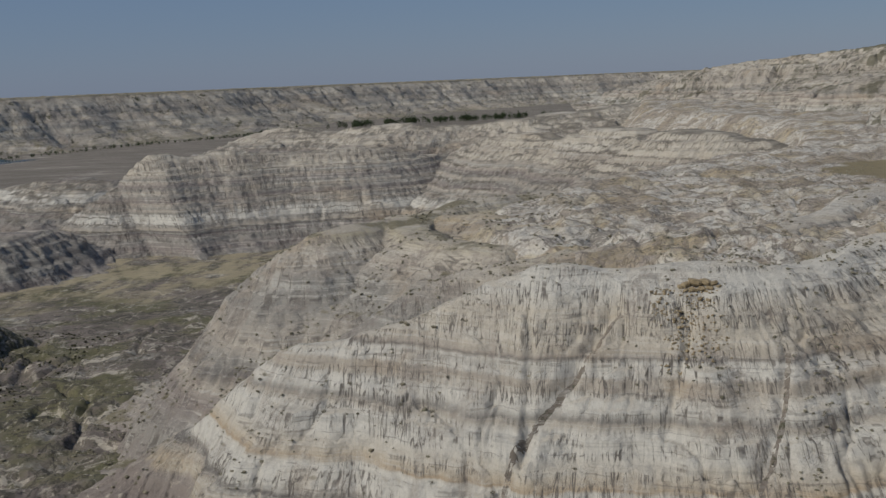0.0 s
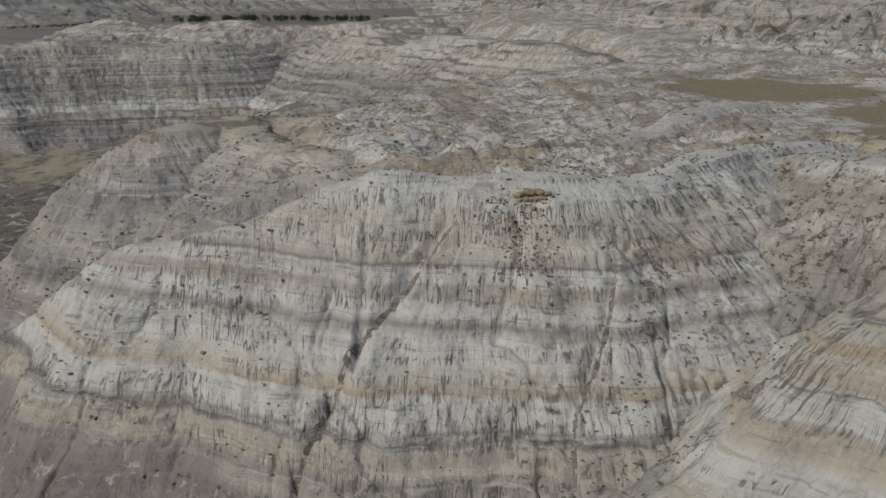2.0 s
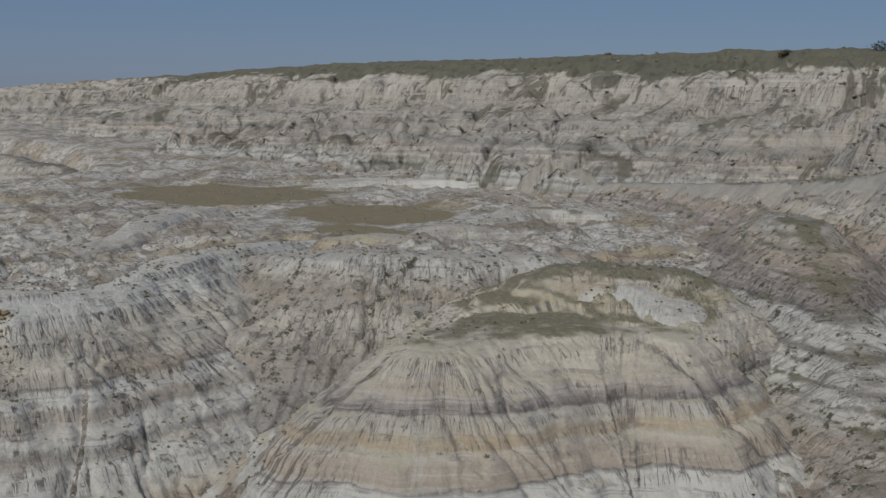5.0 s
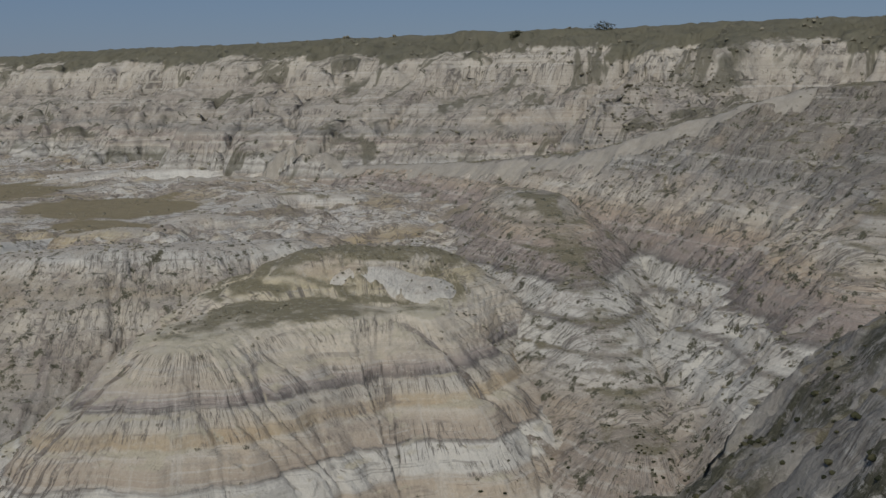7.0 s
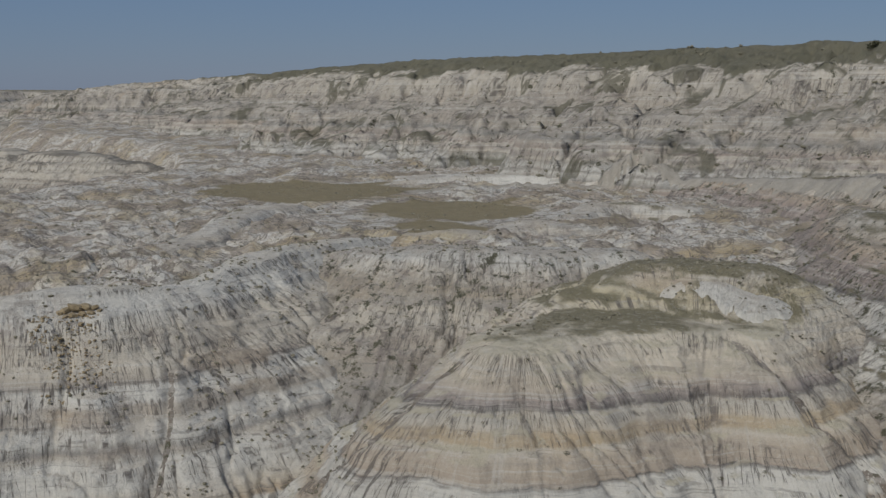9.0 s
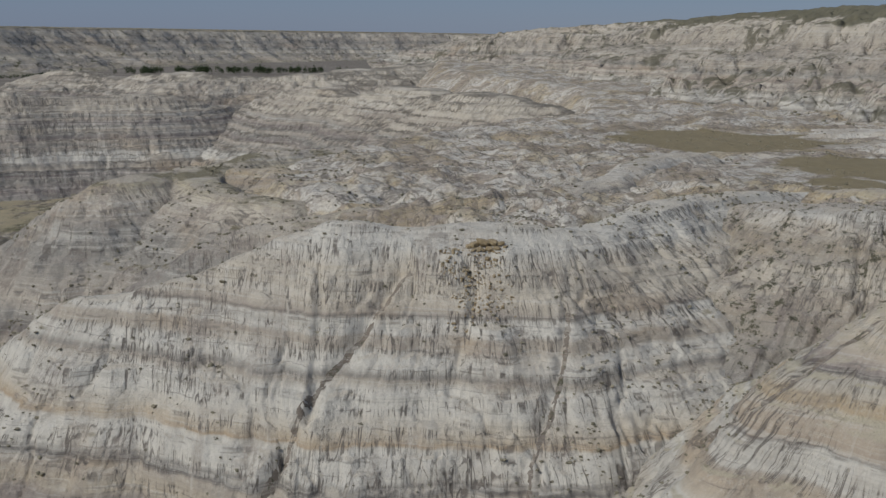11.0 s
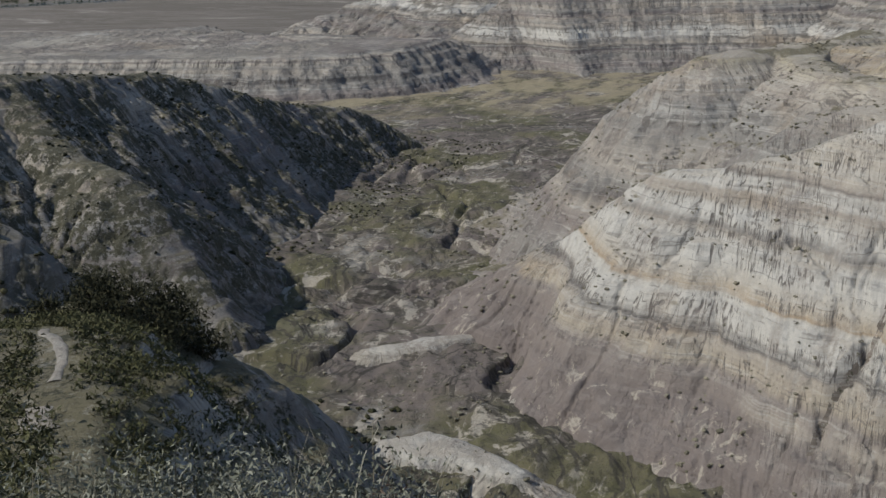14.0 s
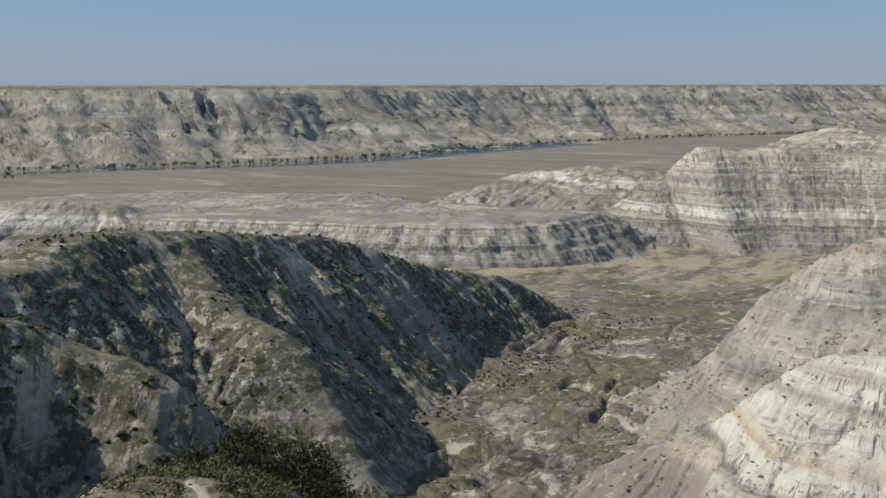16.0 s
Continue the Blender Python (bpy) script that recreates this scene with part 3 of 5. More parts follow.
def raise_form(name, form, box, cell, material, label, category="butte", group="", layers=()):
    """Builds one landform over the box (x0, y0, x1, y1), down to where it sinks into the ground.
    layers: names, lowest heights and labels of its parts, from the top down."""
    FORMS.append((form, box))
    xs, ys = np.arange(box[0], box[2], cell), np.arange(box[1], box[3], cell)
    gx, gy = np.meshgrid(xs, ys)
    x, y = gx.ravel(), gy.ravel()
    sv = form.survey(x, y)
    z = sv[:, 0]
    flow = np.stack([sv[:, 1], sv[:, 2], np.full(len(x), form.seed * 3.7)], -1)
    hy, hx = np.gradient(z.reshape(gx.shape), cell)
    normal = np.stack([-hx.ravel(), -hy.ravel(), np.ones(len(x))], -1)
    normal /= np.linalg.norm(normal, axis=1)[:, None]
    keep = z > -93
    keep[keep] = z[keep] > ground_height(x[keep], y[keep]) - 1.2
    keep = keep.reshape(gx.shape)
    q = keep[:-1, :-1] | keep[1:, :-1] | keep[:-1, 1:] | keep[1:, 1:]
    if q.size < 60000:
        c = form.line if isinstance(form, Landform) else form.forms[0].line
        grown = np.zeros_like(q)
        ci, cj = np.clip(((c[:, 1] - ys[0]) / cell).astype(int), 0, q.shape[0] - 1), np.clip(((c[:, 0] - xs[0]) / cell).astype(int), 0, q.shape[1] - 1)
        tops = [k for k in range(len(c)) if q[ci[k], cj[k]]] or [0]
        k = tops[len(tops) // 2]
        grown[ci[k], cj[k]] = True
        for _ in range(400):
            wider = grown.copy()
            wider[1:] |= grown[:-1]
            wider[:-1] |= grown[1:]
            wider[:, 1:] |= grown[:, :-1]
            wider[:, :-1] |= grown[:, 1:]
            wider &= q
            if (wider == grown).all():
                break
            grown = wider
        if grown.sum() > 30:
            q = grown
    idx = np.arange(len(x)).reshape(gx.shape)
    f = np.stack([idx[:-1, :-1][q], idx[:-1, 1:][q], idx[1:, 1:][q], idx[1:, :-1][q]], -1)
    used = np.unique(f)
    base = np.array([x[used].mean(), y[used].mean(), z[used].min()])

    def piece(title, faces, parent):
        u = np.unique(faces)
        back_to = np.zeros(len(x), np.int64)
        back_to[u] = np.arange(len(u))
        return mesh_object(title, np.stack([x, y, z], -1)[u] - base, back_to[faces], material, parent, flow[u], normal[u])

    if not layers:
        ob = piece(name, f, None)
    else:
        ob = new(name)
        ob.empty_display_size = 0.1
        mid, high = z[f].mean(axis=1), 1e9
        for title, low, text in layers:
            pick = (mid <= high) & (mid > low)
            high = low
            if pick.sum() > 20:
                tagged(piece(title, f[pick], ob), text)
    ob.location = base
    return tagged(ob, label, category, group)


def top_height(x, y):
    """The height of whatever lies uppermost at each place."""
    z = ground_height(x, y)
    for form, b in FORMS:
        m = (x > b[0]) & (x < b[2]) & (y > b[1]) & (y < b[3])
        if m.any():
            z[m] = np.maximum(z[m], form.height(x[m], y[m]))
    return z


# ---- the ground: one sheet from under the lookout to the horizon ----
def build_ground():
    r = [1.0]
    while r[-1] < 4900:
        k = r[-1]
        r.append(k * (1.006 if 90 < k < 520 else 1.025))
    r = np.array(r)
    a = np.radians(np.concatenate([np.arange(-60, 80, 0.16), np.arange(80, 300, 5.0)]))
    aa, rr = np.meshgrid(a, r)
    x, y = (rr * np.sin(aa)).ravel(), (rr * np.cos(aa)).ravel()
    sv = ground_survey(x, y)
    z = sv[:, 0]
    n, m = aa.shape
    idx = np.arange(n * m).reshape(n, m)
    nxt = np.roll(idx, -1, axis=1)
    f = np.stack([idx[:-1], nxt[:-1], nxt[1:], idx[1:]], -1).reshape(-1, 4)
    tagged(mesh_object("ground", np.stack([x, y, z], -1), f, soil, flow=np.stack([sv[:, 1], sv[:, 2], np.zeros(len(x))], -1)), "dry canyon floor of grey soil, pale wash and sparse grass", "ground", kind="structure")


build_ground()

# ---- the landforms ----
raise_form("banded_butte", Landform(
    [(104, 194, -27.5, 1), (84, 183, -26.2, 1), (70, 174, -25.7, 1), (59, 164, -26.4, 1), (49, 157, -27.2, 1.2), (36, 156, -26.3, 1.2), (24, 158, -27, 1.2), (15, 160, -26.3, 1.2), (9, 161, -27.9, 1),
     (-3, 162, -33.0, 1), (-15, 163, -36.6, 0.8), (-24, 166, -38.4, 0.6), (-32, 169, -44.5, 0.5), (-39, 170, -51, 0.5)],
    [(0, 0), (1.5, 0.5), (4, 2.2), (42, 30), (54, 36.6), (75, 45)], [(0, 0), (3, 0.6), (20, 10), (60, 34)], gully=(12, 0.8), rill=(1.9, 0.32), lobe=(34, 0.12), seed=3, rough=0.35,
    channels=((1.1, 1.0, [(23.4, 150.6), (16.5, 143.3), (10.2, 137.9), (5.3, 130.7), (1.4, 124.6), (0, 120.5)]), (0.7, 0.7, [(10.7, 151.9), (11.2, 146.2), (9.3, 139.5), (7.8, 133.9)]),
              (0.8, 0.8, [(42.8, 141), (40.4, 134.5), (37.7, 129.4), (33.6, 123.5), (31.9, 116.4)]), (0.6, 0.7, [(-3.7, 149.2), (0.5, 142.9), (1.8, 137), (1.6, 130.3)]))),
    (-85, 95, 108, 205), 0.32, clay_near, "broad clay butte with white, grey and orange bands", layers=(
        ("rim", -29.0, "white bare clay rim"), ("upper_slope", -36.2, "beige crumbling clay slope"), ("white_band", -46.5, "white and grey rilled clay bands"),
        ("orange_band", -49.0, "cream and orange clay band"), ("lower_band", -54.5, "white and tan clay bands"), ("foot", -99, "grey and mauve clay apron")))
raise_form("ridge_hill", Massif(Landform(
    [(24, 268, -27, 3), (7, 254, -26.6, 2), (-7, 240, -28.0, 1.5), (-25, 224, -28.8, 1), (-38, 227, -36.8, 0.8), (-48, 233, -48, 0.5), (-56, 236, -58, 0.5)],
    [(0, 0), (2, 0.5), (45, 32), (75, 42)], [(0, 0), (2, 0.5), (60, 40)], gully=(17, 0.5), rill=(1.6, 0.14), lobe=(30, 0.15), seed=8),
    Landform([(-8, 240, -27.8, 2), (-6, 226, -28.6, 2), (-1, 212, -29.2, 2), (10, 200, -29.4, 2)], [(0, 0), (2, 0.5), (45, 32), (75, 42)], [(0, 0), (2, 0.5), (45, 34), (75, 42)], gully=(14, 0.5), rill=(1.6, 0.14), lobe=(22, 0.2), seed=10)),
    (-95, 165, 45, 300), 0.45, clay_ridge, "grey clay ridge with a yellow crumbling top and small shrubs", "ridge", layers=(
        ("crumbling_top", -31.5, "yellow and cream clay"), ("flank", -52, "grey clay slope"), ("foot", -99, "mauve clay apron")))
raise_form("grey_shoulder", Landform(
    [(20, 186, -29, 2), (4, 187, -31.5, 1.5), (-8, 186, -35.5, 1), (-20, 187, -43, 1), (-34, 189, -53, 1)],
    [(0, 0), (2, 0.5), (60, 42)], [(0, 0), (2, 0.5), (60, 42)], gully=(11, 0.6), rill=(2.2, 0.25), lobe=(24, 0.15), seed=9),
    (-60, 165, 40, 225), 0.45, clay_ridge, "small grey clay shoulder between two buttes", "ridge")
DOME = [(0, 0), (2, 0.4), (5, 2.0), (9, 5.2), (40, 33.4), (70, 46)]
DOME_LEFT = [(70.5, 109.8), (65.7, 110), (61.4, 108.8), (57.4, 107.7), (54.2, 108), (52, 109.5), (50.6, 113), (48.4, 115.8), (45, 119)]
DOME_RIGHT = [(98, 99), (98.3, 93.2), (99.5, 89), (100.5, 85.3), (102.4, 81.5), (103.9, 78.7), (105, 74)]
SPUR = [(0, 0), (2, 0.8), (40, 34), (70, 46)]
dome = raise_form("domed_butte", Massif(
    Landform([(74, 109.5, -28.4, 3), (84, 110.5, -27.9, 5), (94, 109, -27.4, 6), (101, 104, -28.4, 4.5)], DOME, DOME,
             gully=(15, 0.9), rill=(1.8, 0.3), lobe=(28, 0.1), seed=12, rough=0.3),
    Landform([(122, 136, -26, 3), (104, 121, -23.4, 2), (102, 119.5, -23.0, 1.6), (109, 115, -22.9, 2.5), (116, 110, -23.6, 2.0), (122, 104, -28, 1.5), (126, 97, -36, 1)],
             [(0, 0), (2, 0.6), (9, 4.6), (40, 30), (70, 44)], [(0, 0), (2, 0.6), (7, 3.2), (12, 4.8), (40, 26), (70, 44)],
             gully=(13, 0.8), rill=(1.8, 0.25), lobe=(28, 0.1), ledge=0.04, seed=15, rough=0.5),
    Landform([(80, 110, -28.2, 3), (70, 110, -29.5, 1.2), (57, 108, -35, 0.8), (50, 106, -41.5, 0.8), (40, 104, -50, 0.8)], SPUR, SPUR,
             gully=(14, 0.4), rill=(1.8, 0.14), lobe=(28, 0.1), seed=13, rough=0.3),
    Landform([(101, 103, -28.8, 3), (107, 96, -33.5, 1.6), (112, 88, -40, 1.2), (115, 80, -47, 1), (115, 70, -54, 1)], SPUR, SPUR,
             gully=(14, 0.4), rill=(1.8, 0.14), lobe=(28, 0.1), seed=14, rough=0.3),
    channels=[(0.9, 0.8, DOME_LEFT), (0.9, 0.9, DOME_RIGHT), (0.6, 0.7, [(80.8, 99), (80.5, 95.5), (79.4, 92), (78.6, 89.8), (77, 85)])]),
    (35, 45, 155, 155), 0.3, clay_second, "domed clay butte with orange and white bands", layers=(
        ("grassy_top", -28.2, "olive grass over cream clay"), ("yellow_rim", -32.2, "yellow and cream crumbling clay"), ("dark_band", -34.4, "dark mauve clay band"),
        ("ochre_band", -40.2, "tan and ochre rilled clay"), ("white_foot", -99, "white and cream clay bands")))
raise_form("side_butte", Landform(
    [(185, 150, -22, 4), (165, 133, -20.5, 3), (150, 117, -20, 2), (131, 96, -27, 1.5), (116, 79, -35, 1), (108, 70, -40, 1)],
    [(0, 0), (3, 1), (60, 43)], [(0, 0), (3, 1), (60, 43)], gully=(15, 0.8), rill=(1.9, 0.25), lobe=(30, 0.12), seed=17, rough=0.3),
    (70, 30, 200, 180), 0.4, clay_side, "clay buttress with white bands and reddish patches", layers=(
        ("knob", -26, "yellow and mauve clay"), ("banded_face", -46, "white and grey clay bands"), ("foot", -99, "shrubby mauve clay")))
raise_form("trail_ridge", Landform(
    [(228, 262, -25, 3), (213, 196, -20.6, 3), (199, 140, -14.4, 3.5), (196, 112, -7.2, 3.5), (193, 82, -1.2, 4), (190, 30, 2, 6)],
    [(0, 0), (3, 0.8), (80, 52)], [(0, 0), (3, 0.8), (30, 19), (80, 60)], gully=(16, 1.0), rill=(2.4, 0.3), lobe=(30, 0.15), seed=19),
    (90, 0, 260, 270), 0.6, clay_side, "long sandy ridge with a worn trail along its top", "ridge", layers=(
        ("sandy_crest", -14, "pale sandy crest"), ("flank", -99, "grey clay flank with shrubs")))
raise_form("grey_buttress", Landform(
    [(190, 76, -4, 3), (170, 66, -8, 2), (150, 59, -12, 1.5), (130, 53, -19, 1), (114, 49, -28, 1), (100, 46, -38, 1)],
    [(0, 0), (3, 1), (60, 46)], [(0, 0), (3, 1), (60, 46)], gully=(11, 1.8), rill=(2.2, 0.5), lobe=(24, 0.3), seed=21),
    (60, 5, 200, 120), 0.45, clay_side, "grey clay buttress with scattered shrubs", "spur", layers=(("crest", -20, "shrubby clay"), ("flank", -99, "grey rilled clay")))
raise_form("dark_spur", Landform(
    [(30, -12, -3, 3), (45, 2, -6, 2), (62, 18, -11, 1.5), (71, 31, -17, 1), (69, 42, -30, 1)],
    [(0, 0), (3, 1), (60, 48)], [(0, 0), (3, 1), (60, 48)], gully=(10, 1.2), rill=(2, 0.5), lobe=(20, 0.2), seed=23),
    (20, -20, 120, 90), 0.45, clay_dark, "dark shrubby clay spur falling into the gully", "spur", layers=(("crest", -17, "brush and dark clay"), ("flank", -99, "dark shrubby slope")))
raise_form("shaded_hill", Landform(
    [(-190, 40, -22, 4), (-150, 105, -28, 3), (-142, 128, -28.6, 2), (-145, 140, -26.4, 3), (-147, 150, -26.2, 3), (-145, 166, -27, 2), (-145, 180, -28.6, 1.5), (-147, 202, -31.8, 1.5),
     (-146, 227, -35.3, 1), (-144, 246, -40.3, 1), (-142, 264, -46.3, 1), (-141, 287, -51.8, 1), (-134, 312, -57.5, 1), (-119, 325, -69, 1)],
    [(0, 0), (3, 1), (60, 46)], [(0, 0), (2, 0.6), (30, 25), (60, 47)], gully=(11, 1.3), rill=(2.0, 1.0), lobe=(26, 0.14), seed=29, rough=0.35),
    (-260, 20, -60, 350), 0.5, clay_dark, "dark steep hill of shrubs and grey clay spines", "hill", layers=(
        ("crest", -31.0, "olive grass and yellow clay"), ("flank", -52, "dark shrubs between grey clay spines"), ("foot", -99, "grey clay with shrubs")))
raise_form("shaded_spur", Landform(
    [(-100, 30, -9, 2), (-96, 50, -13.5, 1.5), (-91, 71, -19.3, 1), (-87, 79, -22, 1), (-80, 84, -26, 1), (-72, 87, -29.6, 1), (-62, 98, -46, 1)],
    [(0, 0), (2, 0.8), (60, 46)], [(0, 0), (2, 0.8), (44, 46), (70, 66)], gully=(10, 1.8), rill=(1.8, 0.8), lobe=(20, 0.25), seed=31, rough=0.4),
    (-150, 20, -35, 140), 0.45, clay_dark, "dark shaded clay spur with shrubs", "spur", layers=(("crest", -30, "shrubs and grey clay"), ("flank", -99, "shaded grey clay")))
raise_form("middle_spur", Landform(
    [(-140, 168, -29, 2), (-122, 160, -38, 1.5), (-108, 156, -42, 1.5), (-96, 151, -52, 1.5), (-86, 146, -60, 1)],
    [(0, 0), (2, 0.8), (60, 46)], [(0, 0), (2, 0.8), (60, 46)], gully=(10, 1.8), rill=(1.8, 0.8), lobe=(20, 0.25), seed=37, rough=0.4),
    (-165, 110, -65, 200), 0.5, clay_dark, "clay spur with pale lumps and dark shrubs", "spur", layers=(("crest", -43, "pale clay lumps and shrubs"), ("flank", -99, "grey clay slope")))
raise_form("path_spur", Landform(
    [(-4, 2, -2.4, 2), (-11, 10, -8, 2.4), (-20, 22, -14.4, 2.4), (-28.5, 33, -16.5, 2.6), (-33.5, 40, -17.7, 2.6), (-37, 46, -20, 2.4), (-39, 52, -23.2, 2), (-36, 57, -27, 2)],
    [(0, 0), (2, 0.7), (8, 6.4), (60, 56)], [(0, 0), (1.5, 0.8), (40, 47)], gully=(7, 0.6), rill=(1.6, 0.25), lobe=(12, 0.3), seed=41),
    (-80, -10, 10, 100), 0.35, clay_path, "grassy spur with a worn footpath and bare patches", "spur", layers=(("grassy_top", -19.5, "dry grass and brush"), ("flank", -99, "brushy clay slope")))
raise_form("thicket_knoll", Landform(
    [(-49, 55, -25.5, 2), (-45, 57, -24.4, 3), (-40, 58, -24.8, 3), (-35.5, 60, -27.5, 2), (-30, 64, -33, 1.5), (-24, 68, -42, 1)],
    [(0, 0), (2, 0.6), (5, 4), (40, 28)], [(0, 0), (2, 0.6), (5, 4), (40, 28)], gully=(8, 0.8), rill=(1.8, 0.3), lobe=(16, 0.25), seed=42),
    (-80, 30, 0, 105), 0.4, clay_path, "low knoll with a dark thicket and a pale cut bank", "knoll")
raise_form("lookout_rim", Landform(
    [(-60, -60, -1.6, 10), (-20, -16, -1.6, 6), (-3, -3, -1.65, 2.6), (10, -6, -1.65, 3), (40, -40, -1.6, 10)],
    [(0, 0), (2.0, 0.5), (4.5, 2.6), (60, 50)], [(0, 0), (10, 0.1), (60, 1)], gully=(9, 0.5), rill=(2.0, 0.15), lobe=(18, 0.1), ledge=0, seed=43, rough=0.12),
    (-70, -70, 60, 60), 0.5, clay_path, "grassy rim of the lookout with dry weeds", "hill")
raise_form("layered_butte", Landform(
    [(40, 720, -46, 4), (10, 672, -44, 3), (-14, 626, -39, 3), (-36, 612, -33.6, 3), (-62, 606, -33.4, 3), (-85, 601, -34.6, 3), (-108, 594, -31.4, 3), (-126, 587, -33.4, 3), (-143, 579, -31.4, 3), (-152, 574, -37, 2), (-160, 569, -47, 1)],
    [(0, 0), (4, 1), (14, 8), (66, 41), (100, 50)], [(0, 0), (4, 1), (14, 8), (66, 41), (100, 50)], gully=(15, 0.7), rill=(3.4, 0.85), lobe=(60, 0.07), ledge=0.8, seed=47, rough=0.25, step=2),
    (-260, 440, 90, 760), 0.9, clay_far, "large grey butte with level bands and vertical rills", layers=(
        ("pale_cap", -41.5, "cream and yellow clay cap"), ("upper_face", -57.4, "grey banded clay"), ("white_band", -61.5, "white clay band"), ("lower_face", -99, "grey rilled clay below a dark seam")))
raise_form("low_bluff", Landform(
    [(-430, 385, -60, 12), (-340, 412, -59, 12), (-270, 428, -58.5, 12), (-222, 438, -58, 12), (-194, 456, -57, 12), (-182, 490, -57, 10), (-178, 520, -62, 8)],
    [(0, 0), (40, 1.2), (80, 1.0), (130, 3.5), (200, 10), (300, 30)], [(0, 0), (3, 0.8), (24, 15), (52, 26)], gully=(16, 0.8), rill=(4.0, 0.9), lobe=(40, 0.12), ledge=0.9, seed=53, rough=0.6, step=3),
    (-560, 290, -120, 800), 1.3, clay_bluff, "low grey bluff with rilled face and pale top", "bluff", layers=(("pale_top", -60.5, "pale hummocky clay"), ("rilled_face", -99, "grey rilled clay")))
for crest, box, seed in (
        ([(20, 655, -38, 5), (36, 610, -30.5, 6), (52, 585, -29, 6), (62, 570, -32, 4)], (-60, 470, 160, 740), 59),
        ([(66, 570, -30, 4), (78, 548, -25.3, 6), (90, 522, -25.5, 6), (94, 508, -29, 4)], (-40, 400, 220, 680), 60),
        ([(95, 510, -28, 4), (103, 488, -24.3, 6), (118, 466, -26.5, 5), (150, 440, -34, 4)], (-30, 370, 240, 620), 63)):
    raise_form("rounded_knoll", Landform(
        crest, [(0, 0), (5, 1.5), (40, 21), (100, 50)], [(0, 0), (5, 1.5), (40, 21), (100, 50)], gully=(16, 1.4), rill=(4, 0.9), lobe=(30, 0.2), ledge=0.7, seed=seed, rough=0.4, step=3),
        box, 1.1, clay_far, "rounded pale clay knoll with a brown top", "knoll", "rounded knolls", layers=(("cap", -33, "brown and cream cap"), ("banded_slope", -99, "grey banded clay")))
for crest, box, seed in (
        ([(-190, 930, -52, 8), (-128, 890, -33, 8), (-80, 860, -34, 8)], (-340, 700, 60, 1080), 61),
        ([(-70, 845, -34, 6), (-29, 800, -29, 8), (10, 790, -32, 6)], (-220, 650, 160, 960), 62),
        ([(20, 800, -31, 8), (60, 790, -28, 10), (150, 840, -22, 10)], (-120, 650, 300, 1000), 64),
        ([(-300, 740, -60, 8), (-248, 730, -53, 10), (-214, 700, -51, 8), (-180, 690, -56, 6)], (-420, 580, -60, 860), 65)):
    raise_form("far_knoll", Landform(
        crest, [(0, 0), (6, 2), (60, 18), (160, 54)], [(0, 0), (6, 2), (60, 18), (160, 54)], gully=(30, 4), rill=(9, 1.4), lobe=(50, 0.35), ledge=0.6, seed=seed, rough=1.0, step=4),
        box, 1.9, clay_far, "distant pale layered clay knoll", "knoll", "far knolls", layers=(("cap", -56 if seed == 65 else -40, "cream cap"), ("banded_slope", -99, "grey banded clay")))
raise_form("grey_mound", Landform(
    [(-420, 395, -56, 6), (-392, 396, -51, 6), (-370, 400, -54, 6)],
    [(0, 0), (6, 2), (60, 30)], [(0, 0), (6, 2), (60, 30)], gully=(16, 2), rill=(6, 1), lobe=(30, 0.3), seed=67),
    (-500, 320, -300, 480), 1.2, clay_far, "rounded grey clay mound", "mound")
raise_form("canyon_wall", Landform(
    [(190, 1000, -8, 2), (215, 874, 2, 2), (300, 742, 11.7, 2), (292, 600, 14.0, 2), (290, 481, 15.4, 2), (296, 402, 15.7, 2), (305, 312, 16.0, 2), (316, 246, 16.6, 2), (329, 190, 17.0, 2), (332, 142, 17.0, 2), (332, 40, 16, 2)],
    [(0, 0), (60, -1), (900, -2)], [(0, 0), (28, 8.2), (32, 10), (40, 17), (66, 24), (110, 40), (150, 48), (180, 75)], gully=(34, 6.5), rill=(9, 1.8), lobe=(60, 0.7), ledge=0.25, seed=71, rough=1.1, step=4, reach=105),
    (120, 0, 640, 1050), 1.4, clay_wall, "long pale canyon wall with a grassy brow", "cliff", layers=(
        ("brow", 6.4, "dark olive grass slope"), ("pale_cliff", -1.5, "cream clay cliff"), ("striped_slope", -99, "grey and white striped clay slope")))
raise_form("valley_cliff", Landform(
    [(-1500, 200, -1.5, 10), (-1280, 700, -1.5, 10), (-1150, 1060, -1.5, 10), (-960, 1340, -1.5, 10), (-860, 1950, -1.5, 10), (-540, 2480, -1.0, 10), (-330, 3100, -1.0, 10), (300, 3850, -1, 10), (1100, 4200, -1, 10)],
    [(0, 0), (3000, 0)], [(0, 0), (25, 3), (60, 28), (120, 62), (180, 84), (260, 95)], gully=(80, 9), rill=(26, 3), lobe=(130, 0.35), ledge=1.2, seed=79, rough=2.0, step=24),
    (-2400, 300, 1500, 4600), 8.5, clay_cliff, "far valley cliff of haze-paled clay across the river flats", "cliff", layers=(
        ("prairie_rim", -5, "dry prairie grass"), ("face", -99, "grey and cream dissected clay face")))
clay_saddle = clay("saddle_clay", [(-50, MAUVE), (-44, GREY), (-38, (0.38, 0.325, 0.25)), (-33, CREAM), (-30, (0.36, 0.3, 0.215)), (-28, CREAM), (-26.8, WHITE), (-24, WHITE)], -50, -22, wobble=1.6, streak=0.75, shrub=0.32, ledges=0.3, dirt=0.9)
